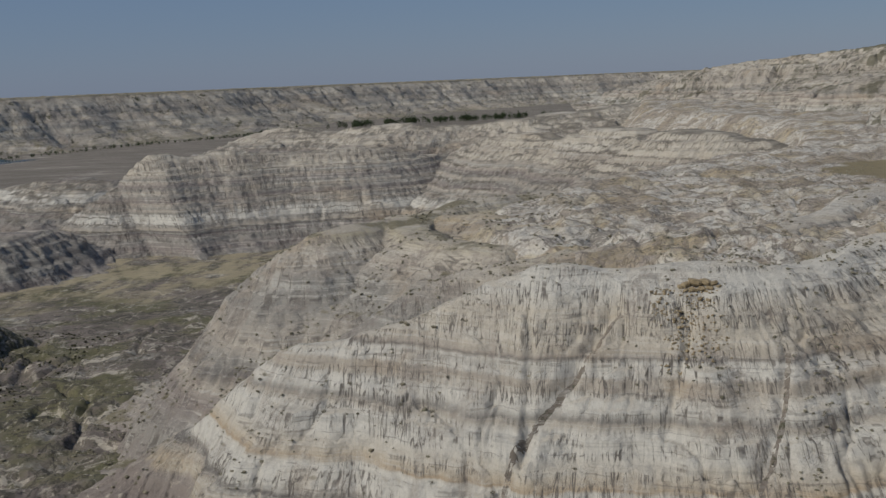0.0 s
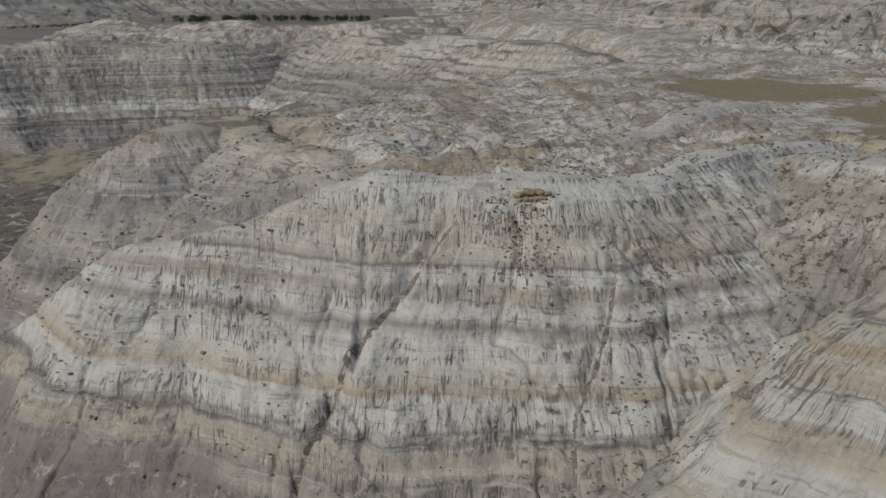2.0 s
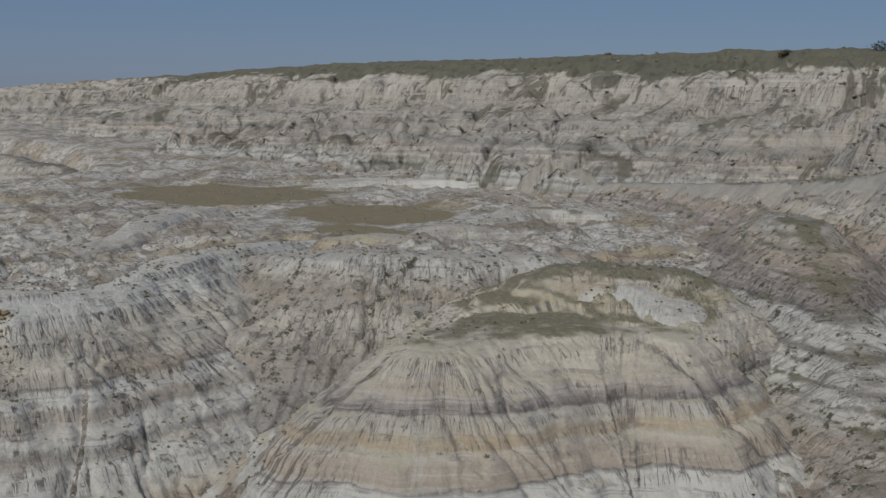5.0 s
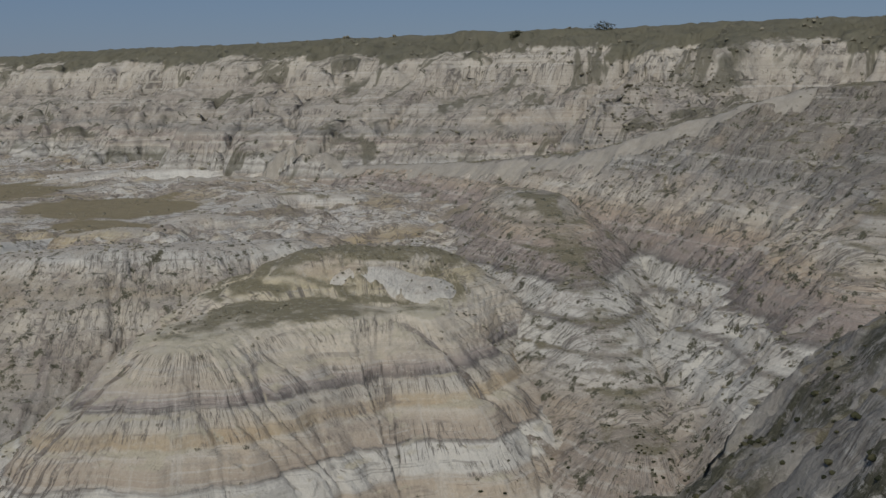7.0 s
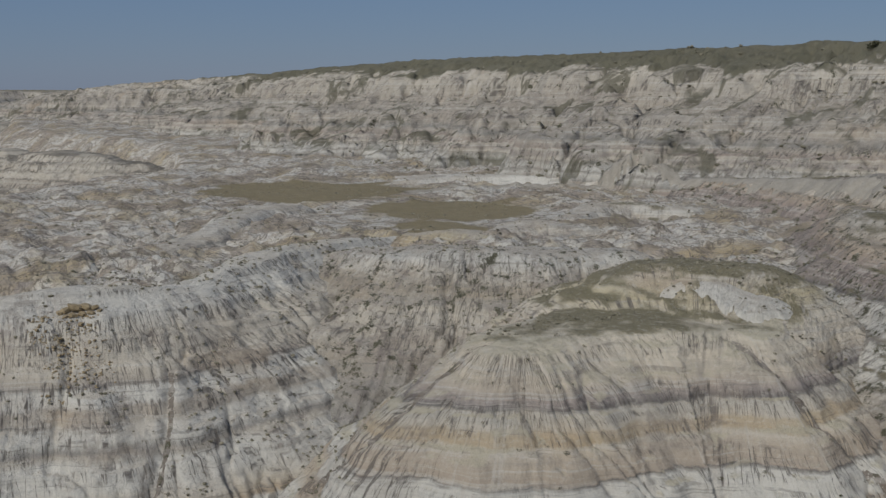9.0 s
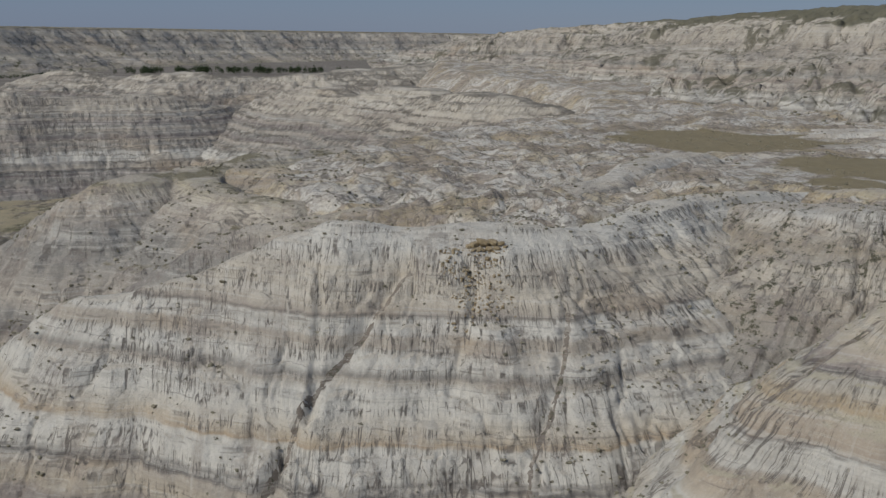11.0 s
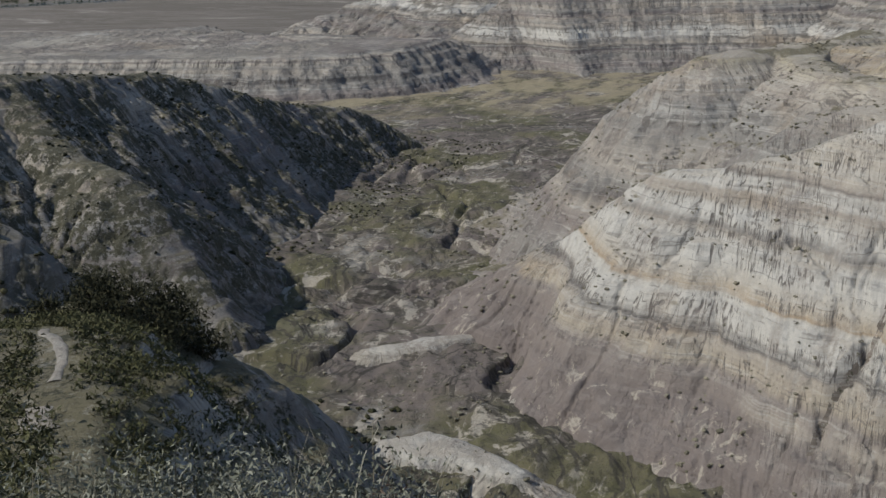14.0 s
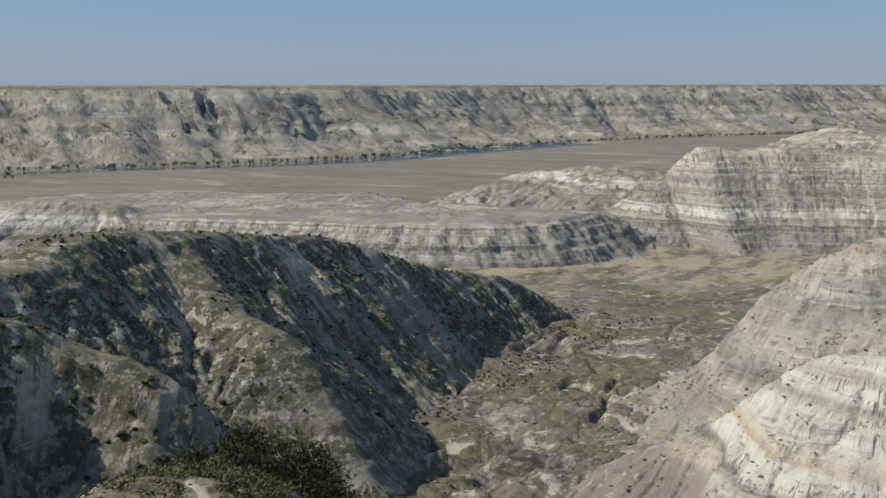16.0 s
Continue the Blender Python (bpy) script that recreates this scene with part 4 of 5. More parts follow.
raise_form("white_saddle", Landform(
    [(80, 186, -28, 2), (88, 168, -26, 2), (94, 160, -25.2, 2.5), (106, 151, -25.0, 2.5), (118, 146, -25.4, 2)],
    [(0, 0), (2, 0.5), (50, 26)], [(0, 0), (2, 0.4), (14, 6.5), (50, 28)], gully=(8, 1.1), rill=(2, 0.3), lobe=(14, 0.35), seed=83),
    (60, 110, 150, 210), 0.4, clay_saddle, "white clay saddle at the head of a gully", "ridge", layers=(("white_crest", -27.6, "white clay"), ("slope", -99, "brown shrubby clay slope")))
cap = raise_form("white_cap", Landform([(105.0, 112.2, -24.0, 0.8), (107.6, 109.4, -24.7, 1.2), (109.4, 106.2, -26.0, 0.8)], [(0, 0), (1.5, 0.3), (4, 1.7), (7, 6), (10, 14)], [(0, 0), (1.5, 0.3), (4, 1.7), (7, 6), (10, 14)],
                                       gully=(6, 0.25), rill=(1.6, 0.12), lobe=(12, 0.25), ledge=0, seed=121, rough=0.25),
                 (92, 94, 122, 126), 0.3, clay("white_cap_clay", [(-36, CREAM), (-30, WHITE), (-22, WHITE)], -36, -22, wobble=1.0, streak=0.1, crack=0.3, dirt=0.2), "smooth white clay cap", "")
cap.parent = dome
cap.location -= dome.location
raise_form("white_bank", Landform([(158, 300, -27.2, 1), (172, 302, -25.8, 1.5), (184, 297, -25.2, 1.5), (197, 285, -25.0, 1.5), (208, 270, -24.6, 1.5), (216, 252, -24.4, 1)], [(0, 0), (20, 1), (40, 6)], [(0, 0), (1, 0.4), (6, 4), (30, 12)],
                                  gully=(9, 0.6), rill=(2.2, 0.35), lobe=(16, 0.35), ledge=0.2, seed=123, rough=0.4),
           (140, 235, 235, 325), 0.6, clay("white_bank_clay", [(-34, GREY), (-30, CREAM), (-28, WHITE), (-20, WHITE)], -34, -20, wobble=0.8, streak=0.3, crack=0.7, dirt=0.4), "low white clay bank at the foot of the canyon wall", "bank")
clay_knob = clay("hummock_clay", [(-31, MAUVE), (-29.5, BEIGE), (-28.6, GREY), (-27.8, CREAM), (-26.6, WHITE), (-25, CREAM), (-23, WHITE)], -31, -22, wobble=2.2, streak=0.6, grass=0.2)
clay_ochre = clay("ochre_clay", [(-31, GREY), (-29, (0.40, 0.31, 0.2)), (-27, (0.50, 0.40, 0.24)), (-25, YELLOW), (-23, CREAM)], -31, -22, wobble=1.5, streak=0.4)
HUMP = [(0, 0), (1.5, 0.4), (6, 3.2), (20, 9)]
for crest, wide, seed, mat, text in (
        ([(55, 197, -28.6), (75, 217, -26.8), (90, 236, -25.3), (100, 242, -25.0)], 2.0, 85, clay_knob, "pale clay hummock with a white top"),
        ([(103, 188, -26.6), (109, 175, -24.6), (105, 166, -26.0)], 0.8, 86, clay_ochre, "ochre clay cone on the upland"),
        ([(10, 222, -28.2), (16, 214, -27.2), (24, 211, -28.4)], 1.2, 87, clay_ochre, "ochre clay hummock on the upland"),
        ([(2, 238, -27.6), (9, 233, -26.9), (17, 236, -28.2)], 1.5, 88, clay_ochre, "ochre clay hummock on the upland"),
        ([(20, 184, -28.8), (28, 186, -28.0), (36, 190, -28.6)], 1.2, 89, clay_ochre, "ochre clay hummock on the upland"),
        ([(46, 206, -28.6), (56, 203, -27.4), (64, 204, -28.6)], 1.2, 90, clay_knob, "pale clay hummock on the upland"),
        ([(30, 232, -28.8), (42, 228, -27.6), (50, 230, -28.8)], 1.2, 91, clay_knob, "pale clay hummock on the upland"),
        ([(22, 256, -28.4), (36, 262, -27.2), (48, 258, -28.4)], 1.5, 92, clay_knob, "pale clay hummock on the upland"),
        ([(58, 262, -28.6), (70, 258, -27.2), (84, 262, -28.6)], 1.5, 93, clay_knob, "pale clay hummock on the upland"),
        ([(50, 300, -29.6), (70, 306, -28.6), (100, 312, -29)], 1.5, 94, clay_knob, "pale clay hummock on the upland"),
        ([(120, 186, -27), (132, 190, -25.6), (142, 182, -27)], 1.5, 95, clay_knob, "pale clay hummock on the upland"),
        ([(150, 200, -26.4), (165, 206, -24.6), (178, 196, -26)], 1.5, 96, clay_knob, "pale clay hummock on the upland")):
    p = np.array(crest)
    raise_form("clay_hummock", Landform([(*q, wide) for q in crest], HUMP, HUMP, gully=(6, 0.5), rill=(1.8, 0.25), lobe=(12, 0.3), seed=seed, rough=0.4),
               (p[:, 0].min() - 22, p[:, 1].min() - 22, p[:, 0].max() + 22, p[:, 1].max() + 22), 0.5, mat, text, "hummock", "clay hummocks on the upland")


clay_pale = clay("pale_mound_clay", [(-69, BEIGE), (-65.5, BEIGE), (-64, CREAM), (-62.4, WHITE), (-58, WHITE)], -69, -58, wobble=1.6, streak=0.5, dirt=0.9)
for crest, seed in (([(-36, 137, -62.4), (-31, 140, -61.6), (-26, 139, -62.6)], 111), ([(-48, 118, -62.6), (-41, 119, -62.1), (-32, 116, -62.8)], 112),
                    ([(-62, 148, -63.0), (-55, 152, -62.4), (-49, 157, -63.0)], 113)):
    p = np.array(crest)
    raise_form("pale_mound", Landform([(*q, 1.0) for q in crest], [(0, 0), (1, 0.3), (5, 2.4), (20, 7)], [(0, 0), (1, 0.3), (5, 2.4), (20, 7)], gully=(5, 0.6), rill=(1.3, 0.3), lobe=(8, 0.5), seed=seed, rough=0.35),
               (p[:, 0].min() - 14, p[:, 1].min() - 14, p[:, 0].max() + 14, p[:, 1].max() + 14), 0.35, clay_pale, "pale bare clay mound on the canyon floor", "mound", "mounds on the canyon floor")


# ---- plants ----
def leaf_material(name, a, b, c):
    n = Nodes(name)
    rand = n.geo.outputs["Random Per Island"]
    col = n.ramp(rand, [(0.0, a), (0.5, b), (1.0, c)], 0.0, 1.0)
    col = n.mix(n.band(n.noise(2.5, 4), 0.4, 0.7, 0.0, 0.5), col, tuple(v * 0.5 for v in a))
    return n.finish(col, 0.85)


sage = leaf_material("sage_leaf", (0.14, 0.125, 0.085), (0.215, 0.195, 0.135), (0.31, 0.275, 0.195))
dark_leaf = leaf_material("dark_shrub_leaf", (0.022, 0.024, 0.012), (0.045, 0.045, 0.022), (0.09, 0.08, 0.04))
tree_leaf = leaf_material("cottonwood_leaf", (0.03, 0.045, 0.02), (0.05, 0.07, 0.03), (0.08, 0.095, 0.04))
straw = leaf_material("dry_straw", (0.2, 0.17, 0.115), (0.34, 0.3, 0.215), (0.46, 0.43, 0.33))
weed_leaf = leaf_material("grey_weed_leaf", (0.11, 0.11, 0.075), (0.22, 0.22, 0.155), (0.36, 0.35, 0.27))
olive_leaf = leaf_material("olive_brush_leaf", (0.05, 0.052, 0.022), (0.10, 0.098, 0.042), (0.17, 0.155, 0.08))
russet = leaf_material("russet_weed_leaf", (0.06, 0.04, 0.028), (0.11, 0.075, 0.05), (0.17, 0.13, 0.09))
bark = leaf_material("bark", (0.10, 0.08, 0.06), (0.13, 0.105, 0.08), (0.16, 0.13, 0.10))


def ico():
    bm = bmesh.new()
    bmesh.ops.create_icosphere(bm, subdivisions=1, radius=1.0)
    v = np.array([p.co[:] for p in bm.verts])
    f = np.array([[q.index for q in p.verts] for p in bm.faces])
    bm.free()
    return v, f


ICO_V, ICO_F = ico()


def lump_cloud(rng, places, sizes, lumps=2, flat=0.65):
    """Low uneven clumps at the places: several rough lumps each."""
    vs, fs, at = [], [], 0
    for p, size in zip(places, sizes):
        for _ in range(lumps):
            v = ICO_V * (1 + rng.uniform(-0.35, 0.35, (len(ICO_V), 1)))
            v = v * size * rng.uniform(0.32, 0.6) * np.array([1, 1, flat])
            v = v + p + np.append(rng.uniform(-0.35, 0.35, 2) * size, size * 0.18)
            vs.append(v), fs.append(ICO_F + at)
            at += len(v)
    return np.vstack(vs), np.vstack(fs)


def leaf_cloud(rng, count, radii, leaf, centre=(0, 0, 0), shell=0.55):
    """Small leaves turned every way through an uneven rounded crown."""
    d = rng.normal(size=(count, 3))
    d /= np.linalg.norm(d, axis=1)[:, None]
    bulge = 1 + 0.35 * np.sin(d[:, 0] * 5 + radii[0]) * np.cos(d[:, 1] * 4 + 1) + 0.2 * np.sin(d[:, 2] * 7)
    p = d * (rng.uniform(shell, 1.0, count) * bulge)[:, None] * np.array(radii)
    p[:, 2] = np.maximum(p[:, 2], -radii[2] * 0.8)
    a, b = rng.normal(size=(count, 3)), rng.normal(size=(count, 3))
    a, b = a / np.linalg.norm(a, axis=1)[:, None] * leaf, b / np.linalg.norm(b, axis=1)[:, None] * leaf * 0.7
    k = rng.uniform(0.6, 1.4, (count, 1))
    v = np.stack([p - a * k, p + b * k, p + a * k], 1).reshape(-1, 3) + np.array(centre)
    return v, np.arange(count * 3).reshape(-1, 3)


def spots(rng, count, box, seed, thin, scale=18.0):
    """Places scattered over the box in loose drifts."""
    x, y = rng.uniform(box[0], box[2], count), rng.uniform(box[1], box[3], count)
    keep = fbm(x / scale, y / scale, 3, seed) + rng.uniform(-0.3, 0.3, count) > thin
    x, y = x[keep], y[keep]
    return np.stack([x, y, top_height(x, y)], -1)


def stuff(name, v, f, mat, label, category):
    return tagged(mesh_object(name, v, f, mat, smooth=False), label, category, kind="stuff")


rng = np.random.default_rng(5)
# shrubs that stand singly on the two near buttes share a few meshes
SHRUBS = []
for i in range(6):
    v, f = leaf_cloud(rng, 46, (0.5, 0.5, 0.34), 0.20, (0, 0, 0.16))
    SHRUBS.append(mesh_object("sagebrush", v, f, sage, smooth=False))
single = np.vstack([spots(rng, 300, (-45, 108, 62, 176), 101, 0.12), spots(rng, 160, (60, 70, 118, 118), 102, 0.1)])[:260]
for i, p in enumerate(single):
    size, ob = rng.uniform(0.3, 0.75), SHRUBS[i % 6]
    m = Matrix.LocRotScale(Vector(p), Euler((0, 0, rng.uniform(0, 6.28))), None)
    if i >= 6:
        ob = bpy.data.objects.new("sagebrush", ob.data)
        scene.collection.objects.link(ob)
    ob.matrix_world = m
    ob.scale = (size, size, size)
    tagged(ob, "small grey-green sagebrush on the clay slope", "shrub", "sagebrush on the slopes")

for name, count, box, size, thin, mat, label in (
        ("slope_shrubs", 3600, (30, 110, 110, 190), (0.25, 0.62), 0.0, sage, "scattered grey-green shrubs on gully slopes"),
        ("butte_shrubs", 1000, (-60, 105, 60, 175), (0.25, 0.55), 0.1, sage, "scattered small shrubs on clay slopes"),
        ("ridge_shrubs", 2800, (-70, 175, 30, 275), (0.3, 0.7), 0.0, sage, "scattered small shrubs on the grey ridge"),
        ("upland_shrubs", 3000, (0, 165, 190, 330), (0.3, 0.7), 0.1, sage, "scattered low shrubs on the clay upland"),
        ("buttress_shrubs", 4200, (106, 35, 200, 150), (0.25, 0.65), 0.0, sage, "scattered shrubs on the far gully slopes"),
        ("brow_shrubs", 4200, (205, 100, 275, 185), (0.35, 0.9), -0.2, sage, "dark brush on the hillside below the canyon wall"),
        ("wall_shrubs", 1500, (190, 40, 330, 420), (0.5, 1.4), 0.12, sage, "sparse shrubs on the canyon wall"),
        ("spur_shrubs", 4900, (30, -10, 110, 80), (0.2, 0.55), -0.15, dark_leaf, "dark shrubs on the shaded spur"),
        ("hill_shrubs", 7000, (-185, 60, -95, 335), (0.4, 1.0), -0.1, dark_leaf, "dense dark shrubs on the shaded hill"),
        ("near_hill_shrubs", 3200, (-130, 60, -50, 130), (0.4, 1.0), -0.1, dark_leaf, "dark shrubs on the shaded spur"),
        ("floor_shrubs", 3000, (-125, 95, 0, 330), (0.3, 0.8), 0.15, sage, "low shrubs on the canyon floor")):
    p = spots(rng, count, box, len(name) + 7, thin)
    v, f = lump_cloud(rng, p, rng.uniform(*size, len(p)) ** 1.3, 1 if count > 5000 else 2)
    stuff(name, v, f, mat, label, "shrubs")

# low cover on the near spur
p = spots(rng, 15000, (-52, 10, -4, 58), 140, -0.2, 6.0)
nearest = path_distance(p[:, 0], p[:, 1], [(-32.3, 39.4), (-30.2, 37.3), (-27.0, 33.5), (-25.4, 30.9), (-23, 29), (-19, 24), (-13, 15)])
crest_gap = path_distance(p[:, 0], p[:, 1], [(-4, 2), (-11, 10), (-20, 22), (-28.5, 33), (-33.5, 40), (-37, 46)])
p = p[(nearest > 0.7) & (crest_gap < np.where(np.degrees(np.arctan2(p[:, 0], p[:, 1])) > -41, rng.uniform(3, 16, len(p)), rng.uniform(2.0, 4.5, len(p)))) & (p[:, 2] > -33 + rng.uniform(-1.5, 0.5, len(p)))]
vs, fs, at = [], [], 0
for q in p:
    r = rng.uniform(0.15, 0.55)
    v, f = leaf_cloud(rng, 16, (r, r, r * 0.6), 0.13, q + np.array([0, 0, r * 0.3]))
    vs.append(v), fs.append(f + at)
    at += len(v)
stuff("spur_brush", np.vstack(vs), np.vstack(fs), olive_leaf, "low olive brush covering the near spur", "brush")


# brush on the slope under the lookout
vs, fs, at = [], [], 0
a, r = np.radians(rng.uniform(-36, -12, 2600)), rng.uniform(9, 46, 2600)
x, y = r * np.sin(a), r * np.cos(a)
keep = fbm(x / 5, y / 5, 3, 151) + rng.uniform(-0.3, 0.3, len(x)) > -0.12
x, y = x[keep], y[keep]
for q in np.stack([x, y, top_height(x, y)], -1):
    k = rng.uniform(0.15, 0.5)
    v, f = leaf_cloud(rng, 30, (k, k, k * 0.75), 0.09, q + np.array([0, 0, k * 0.35]))
    vs.append(v), fs.append(f + at)
    at += len(v)
stuff("slope_brush", np.vstack(vs), np.vstack(fs), olive_leaf, "low olive brush on the slope below the lookout", "brush")


def bush(name, place, radii, count, leaf, mat, label):
    ob = new(name)
    ob.location = place
    bm = bmesh.new()
    for i in range(5):
        a = i * 1.256
        m = look((math.cos(a) * radii[0] * 0.25, math.sin(a) * radii[1] * 0.25, radii[2] * 0.4), (math.cos(a) * radii[0], math.sin(a) * radii[1], radii[2] * 1.2))
        bmesh.ops.create_cone(bm, cap_ends=True, segments=6, radius1=0.02, radius2=0.07, depth=radii[2] * 1.1, matrix=m)
    me = bpy.data.meshes.new("stem")
    bm.to_mesh(me)
    bm.free()
    me.materials.append(bark)
    new("stem", me).parent = ob
    v, f = leaf_cloud(rng, count, radii, leaf, (0, 0, radii[2] * 0.85), 0.35)
    mesh_object("crown", v, f, mat, ob, smooth=False)
    return tagged(ob, label, "bush")


for x, y, r in ((-45, 55.5, 1.9), (-43.5, 58, 2.1), (-42, 55, 2.0), (-41, 58.5, 2.3), (-39.6, 56, 2.0), (-38, 59, 2.0), (-37.6, 56, 1.7), (-36, 58.5, 1.6), (-44.5, 60, 1.8), (-40, 61, 1.8)):
    bush("dark_bush", (x, y, float(top_height(np.array([float(x)]), np.array([float(y)]))[0]) - 0.1), (r, r * 0.9, r * 0.75), int(700 * r), 0.16, dark_leaf,
         "dense dark green bush on the knoll")


def ribbon(name, path, width, mat, label, category, lift=0.05, kind=""):
    """A strip laid on the land along the path."""
    line = spline([(*q, 0, 0) for q in path], 0.6)[:, :2]
    t = np.gradient(line, axis=0)
    t /= np.linalg.norm(t, axis=1)[:, None]
    side = np.stack([t[:, 1], -t[:, 0]], -1)
    wob = 1 + 0.6 * fbm(np.arange(len(line)) / 5.0, np.zeros(len(line)), 4, 201, 0.7)
    offs = np.linspace(-0.5, 0.5, 7)
    pts = np.concatenate([line + side * (o * width * wob)[:, None] for o in offs])
    z = top_height(pts[:, 0], pts[:, 1]) + lift - np.repeat(np.abs(offs) ** 4 * 16 * lift * 2.5, len(line))
    n = len(line)
    idx = np.arange(len(pts)).reshape(len(offs), n)
    f = np.stack([idx[:-1, :-1], idx[1:, :-1], idx[1:, 1:], idx[:-1, 1:]], -1).reshape(-1, 4)
    return tagged(mesh_object(name, np.column_stack([pts, z]), f, mat), label, category, kind=kind)


def path_material():
    n = Nodes("worn_sand")
    col = n.mix(n.noise(0.8, 5), (0.25, 0.215, 0.165), (0.42, 0.385, 0.32))
    col = n.mix(n.band(n.noise(5, 5, rough=0.7), 0.45, 0.7, 0, 0.4), col, (0.22, 0.19, 0.14))
    return n.finish(col, 0.95, ((n.noise(6, 6), 0.4, 0.05),))


sand = path_material()
path_soil = clay("trodden_soil", [(-35, (0.44, 0.39, 0.31)), (0, (0.48, 0.43, 0.35))], -35, 0, streak=0.2, crack=0.0)
ribbon("footpath", [(-32.3, 39.4), (-31.4, 38.2), (-30.2, 37.3), (-28.4, 35.5), (-27.0, 33.5), (-25.8, 31.6)], 0.6, path_soil, "worn pale footpath down the grassy spur", "path", 0.06)
for patch, wide in (([(-37.2, 37.2), (-36.4, 38.6), (-35.8, 40.2)], 2.2), ([(-27.4, 25.2), (-28.6, 27.0), (-29.4, 29.2)], 2.0), ([(-24.6, 29.2), (-24.0, 28.2), (-22.8, 27.2)], 1.3)):
    ribbon("bare_patch", patch, wide, path_soil, "bare pale clay patch on the grassy spur", "soil", 0.07)
# dark brown strips laid along the gullies of the two near buttes
gully_brown = clay("gully_brown", [(-60, (0.17, 0.14, 0.11)), (-20, (0.22, 0.18, 0.14))], -60, -20, streak=0.3, crack=0.4, shrub=0.25)
for gully_line, wide in ((DOME_LEFT, 1.1), (DOME_RIGHT, 1.2), ([(23.4, 150.6), (16.5, 143.3), (10.2, 137.9), (5.3, 130.7), (1.4, 124.6), (0, 120.5)], 0.9), ([(42.8, 141), (40.4, 134.5), (37.7, 129.4), (33.6, 123.5), (31.9, 116.4)], 0.8)):
    ribbon("gully_bed", gully_line, wide, gully_brown, "dark brown strip along a narrow gully down the clay slope", "gully", 0.05)
ribbon("sandy_trail", [(150, 276), (172, 276), (194, 271), (210, 250), (216, 231), (210, 205), (203, 184), (194, 154), (189.6, 138.5), (189, 125), (189, 115), (188, 100), (186, 88)], 6.5, sand, "wide pale sandy trail along the ridge", "path", 0.25)

# ---- river and its trees ----
def water_material():
    n = Nodes("river_water")
    n.out.inputs["Metallic"].default_value = 0.0
    m = n.finish((0.05, 0.07, 0.075), 0.08, ((n.noise(0.3, 4), 0.1, 0.1),))
    n.out.inputs["Specular IOR Level"].default_value = 0.5
    return m


river = ribbon("river", [(-1098, 668), (-965, 812), (-864, 965), (-764, 1089), (-697, 1232), (-668, 1432), (-611, 1681)], 75, water_material(), "slate-blue river at the foot of the valley cliff", "river", 0.3, "structure")
vs, fs, at = [], [], 0
bank = spline([(-1175, 611, 0, 0), (-984, 840, 0, 0), (-793, 1098, 0, 0), (-711, 1270, 0, 0), (-659, 1624, 0, 0), (-497, 1986, 0, 0), (-372, 2149, 0, 0), (-315, 2483, 0, 0)], 4.0)
near_bank = spline([(-1041, 611, 0, 0), (-941, 754, 0, 0), (-888, 821, 0, 0)], 3.0)
grove = spline([(-190, 2330, 0, 0), (-90, 2420, 0, 0), (40, 2450, 0, 0), (210, 2500, 0, 0)], 4.0)
for line, chance, spread, tall in ((bank, 1.0, 9, (3, 8)), (near_bank, 1.0, 16, (5, 10)), (grove, 1.0, 22, (12, 21))):
    for q in line:
        if rng.uniform() > chance:
            continue
        x, y = q[0] + rng.normal() * spread, q[1] + rng.normal() * spread
        h = rng.uniform(*tall)
        v, f = leaf_cloud(rng, 80, (h * 0.38, h * 0.38, h * 0.42), h * 0.11, (x, y, -90 + h * 0.52), 0.3)
        vs.append(v), fs.append(f + at)
        at += len(v)
stuff("cottonwood_trees", np.vstack(vs), np.vstack(fs), tree_leaf, "far line of dark cottonwood trees along the river", "trees")

# ---- rock outcrop on the near butte ----
def rock_material():
    n = Nodes("ochre_sandstone")
    col = n.mix(n.noise(1.2, 5), (0.22, 0.16, 0.085), (0.42, 0.34, 0.21))
    col = n.mix(n.band(n.noise(5, 5, rough=0.7), 0.5, 0.7, 0, 0.6), col, (0.13, 0.10, 0.07))
    return n.finish(col, 0.9, ((n.noise(3, 6, rough=0.7), 0.8, 0.2),))


stone = rock_material()


def block(size):
    """A weathered block: a split box with chipped corners."""
    bm = bmesh.new()
    bmesh.ops.create_cube(bm, size=2.0)
    bmesh.ops.subdivide_edges(bm, edges=bm.edges[:], cuts=2, use_grid_fill=True)
    v = np.array([p.co[:] for p in bm.verts])
    f = np.array([[q.index for q in p.verts] for p in bm.faces])
    bm.free()
    v = v / np.maximum(np.linalg.norm(v, axis=1), 1.0)[:, None] ** 0.55
    v = (v + rng.uniform(-0.16, 0.16, v.shape)) * np.array(size)
    a = rng.uniform(0, 3.1)
    return np.stack([v[:, 0] * math.cos(a) - v[:, 1] * math.sin(a), v[:, 0] * math.sin(a) + v[:, 1] * math.cos(a), v[:, 2] + 0.15 * v[:, 0]], -1), f


outcrop = new("rock_outcrop")
ox, oy = 33.5, 151.2
oz = float(top_height(np.array([ox]), np.array([oy]))[0])
outcrop.location = (ox, oy, oz)
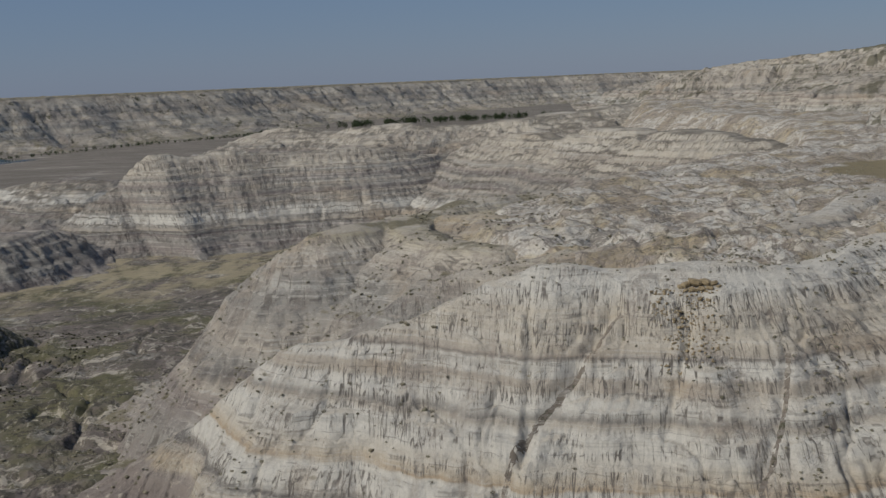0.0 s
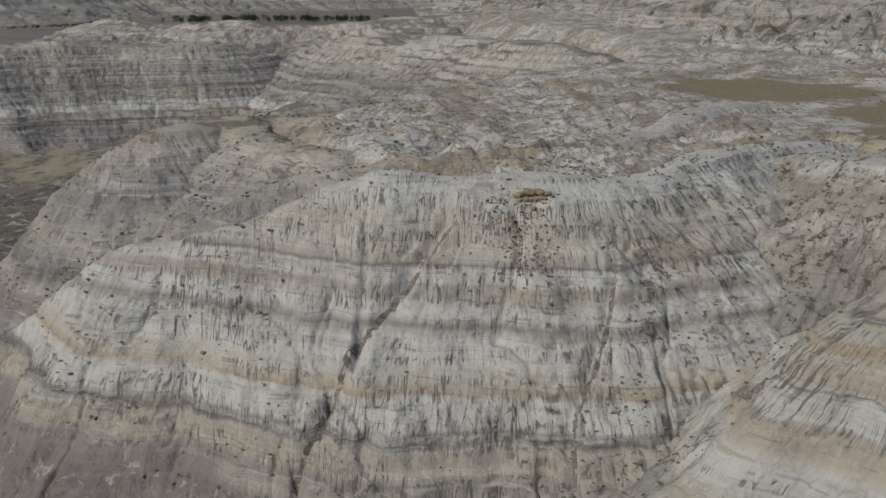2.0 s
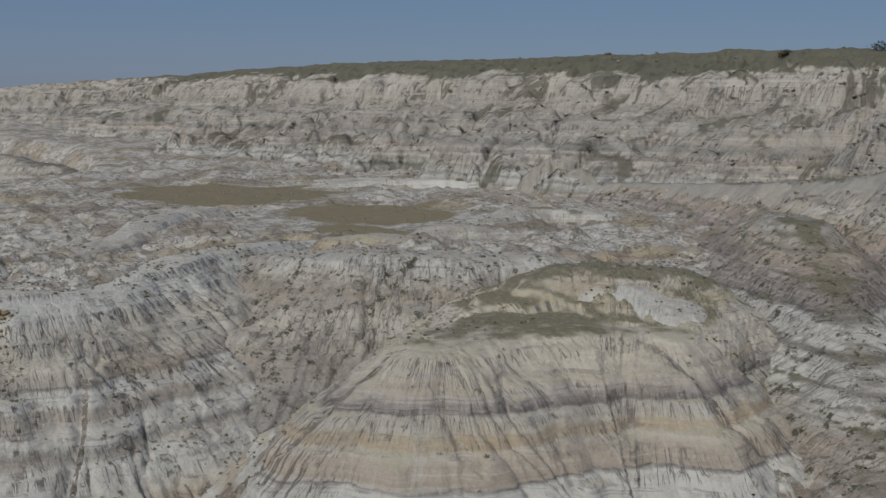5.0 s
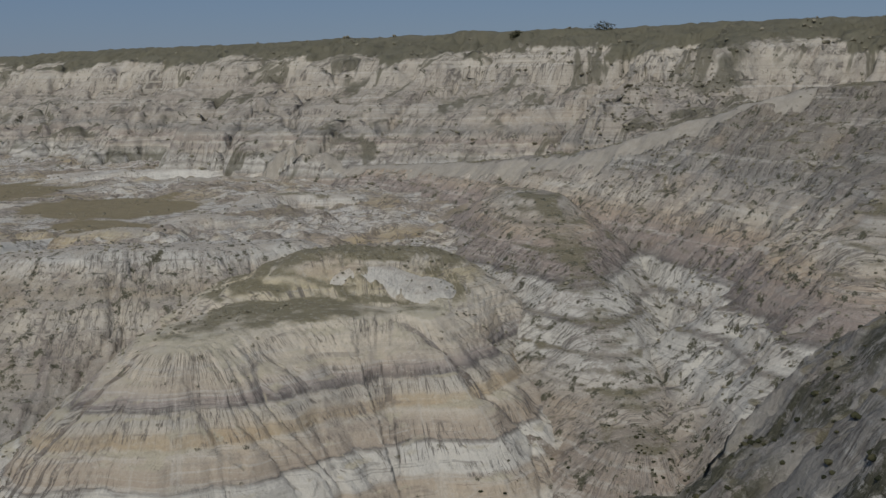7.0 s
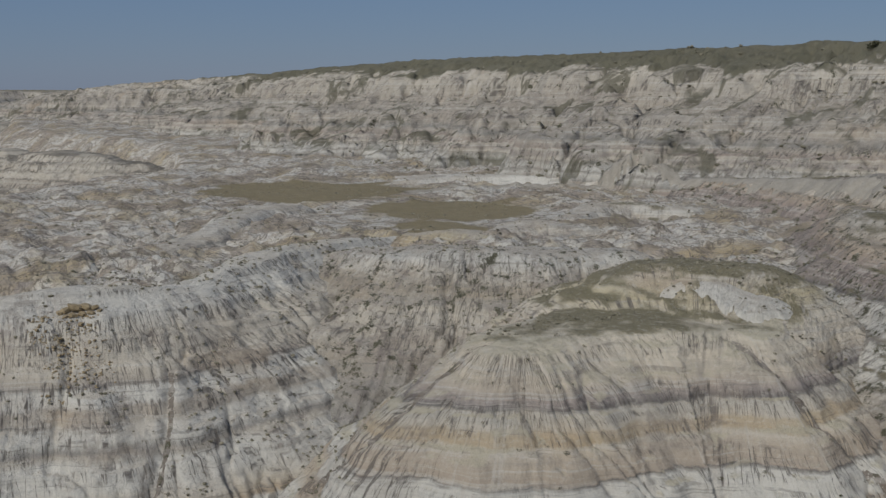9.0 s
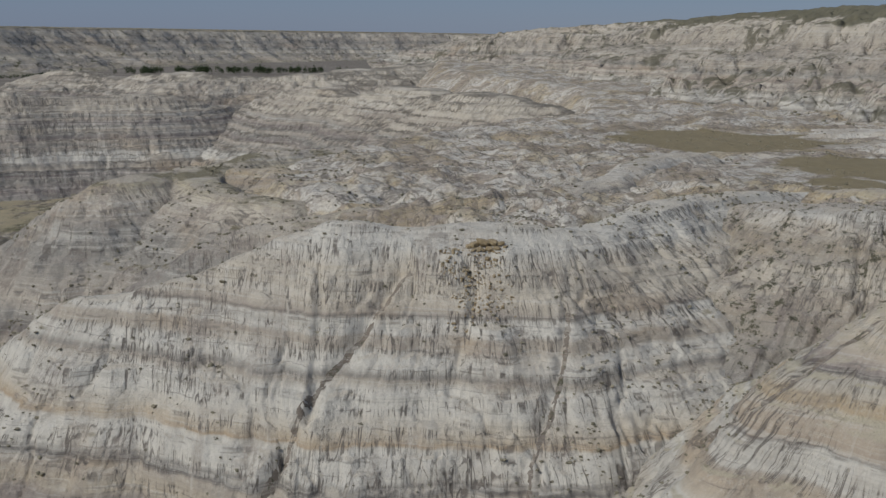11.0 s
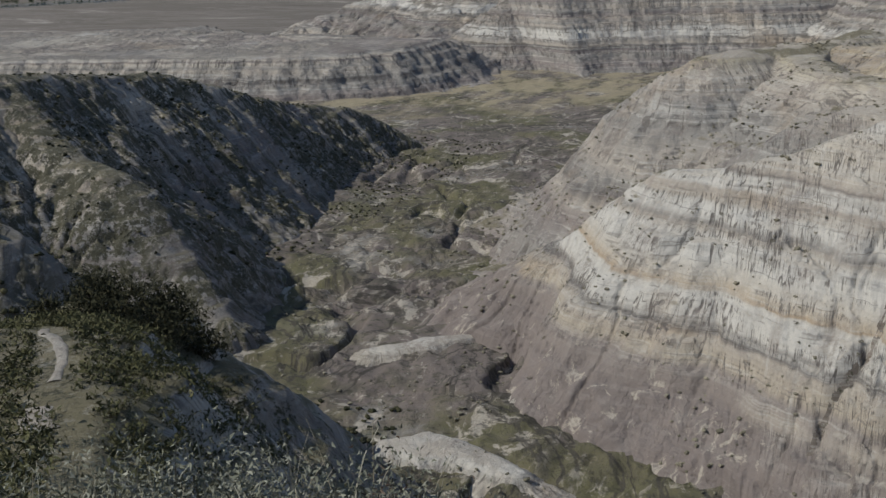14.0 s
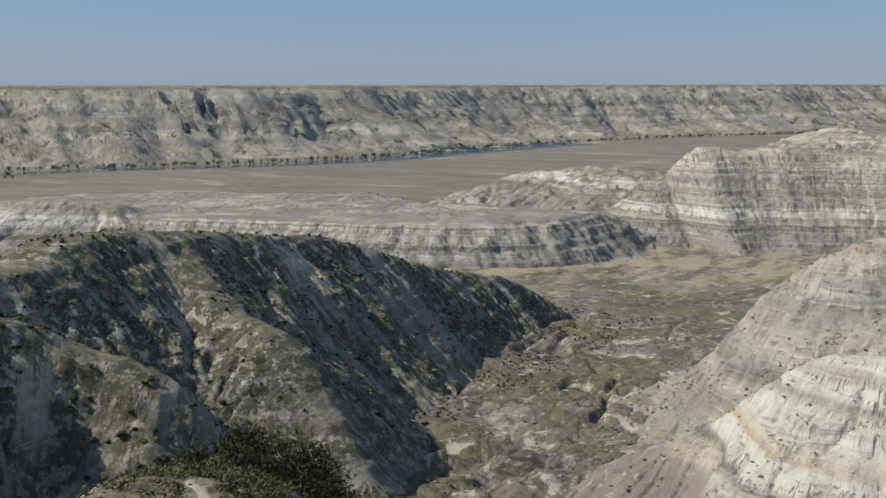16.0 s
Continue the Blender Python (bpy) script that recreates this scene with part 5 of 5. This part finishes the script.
for dx, dy, size in ((0.0, 0.2, 0.95), (1.3, -0.1, 0.75), (2.2, -0.4, 0.6), (-1.3, 0.3, 0.7), (-2.1, 0.1, 0.45), (0.6, -0.9, 0.55), (1.6, -1.2, 0.5), (-0.7, -0.9, 0.5), (-1.6, -1.0, 0.35), (0.1, -2.0, 0.4), (1.1, -2.4, 0.35), (2.8, -1.0, 0.35)):
    v, f = block((size * 1.0, size * 0.8, size * 0.48))
    drop = float(top_height(np.array([ox + dx]), np.array([oy + dy]))[0]) - oz
    mesh_object("block", v + np.array([dx, dy, drop + size * 0.3]), f, stone, outcrop, smooth=False)
tagged(outcrop, "ochre sandstone outcrop below the white rim", "rock")
p = spots(rng, 420, (27, 141, 36, 151), 160, -0.3, 5.0)
v, f = lump_cloud(rng, p, rng.uniform(0.15, 0.5, len(p)), 1, 0.7)
stuff("sandstone_rubble", v, f, stone, "ochre sandstone rubble below the outcrop", "rubble")
for x, y, h, w in ((310, 254, 1.2, 4.5), (321, 226, 1.9, 6.5)):
    v, f = leaf_cloud(rng, 260, (w * 0.5, w * 0.5, h), 0.5, (0, 0, h * 0.5))
    ob = mesh_object("rim_thicket", v, f, dark_leaf, smooth=False)
    ob.location = (x, y, float(top_height(np.array([float(x)]), np.array([float(y)]))[0]))
    tagged(ob, "dark thicket on the skyline of the canyon wall", "bush")

# ---- weeds at the lookout's edge ----
def edge_spots(count, sector, reach):
    a, r = np.radians(rng.uniform(*sector, count)), rng.uniform(*reach, count)
    x, y = r * np.sin(a), r * np.cos(a)
    return np.stack([x, y, top_height(x, y)], -1)


def weeds(count, sector, reach, tall, mat, name, label):
    a, r = np.radians(rng.uniform(*sector, count)), rng.uniform(*reach, count)
    x, y = r * np.sin(a), r * np.cos(a)
    z = top_height(x, y)
    h = rng.uniform(*tall, count)
    lean = rng.normal(0, 0.22, (count, 2))
    turn = rng.uniform(0, 6.28, count)
    w = rng.uniform(0.002, 0.006, count)
    vs, fs, at = [], [], 0
    for i in range(count):
        c, s_ = math.cos(turn[i]) * w[i], math.sin(turn[i]) * w[i]
        for k in range(4):
            t = k / 3
            px, py, pz = x[i] + lean[i, 0] * h[i] * t * t, y[i] + lean[i, 1] * h[i] * t * t, z[i] + h[i] * t * (1 - 0.15 * t)
            g = 1 - 0.8 * t
            vs += [(px - c * g, py - s_ * g, pz), (px + c * g, py + s_ * g, pz)]
        fs += [(at + 2 * k, at + 2 * k + 1, at + 2 * k + 3, at + 2 * k + 2) for k in range(3)]
        at += 8
    stuff(name, np.array(vs), np.array(fs), mat, label, "weeds")


weeds(1100, (-46, 2), (3.0, 7.0), (0.2, 0.55), straw, "dry_weeds", "pale dry weed stalks at the lookout's edge")
vs, fs, at = [], [], 0
for q in edge_spots(400, (-46, 1), (3.4, 8.0)):
    k = rng.uniform(0.12, 0.3)
    v, f = leaf_cloud(rng, 260, (k, k, k * 1.3), 0.014, q + np.array([0, 0, k * 0.7]), 0.15)
    vs.append(v), fs.append(f + at)
    at += len(v)
stuff("sage_clumps", np.vstack(vs), np.vstack(fs), weed_leaf, "grey-green leafy weeds at the lookout's edge", "weeds")
vs, fs, at = [], [], 0
for q in edge_spots(170, (-24, -6), (3.2, 7.0)):
    k = rng.uniform(0.12, 0.28)
    v, f = leaf_cloud(rng, 230, (k, k, k * 1.25), 0.014, q + np.array([0, 0, k * 0.7]), 0.15)
    vs.append(v), fs.append(f + at)
    at += len(v)
stuff("russet_clumps", np.vstack(vs), np.vstack(fs), russet, "brown and russet leafy weeds at the lookout's edge", "weeds")
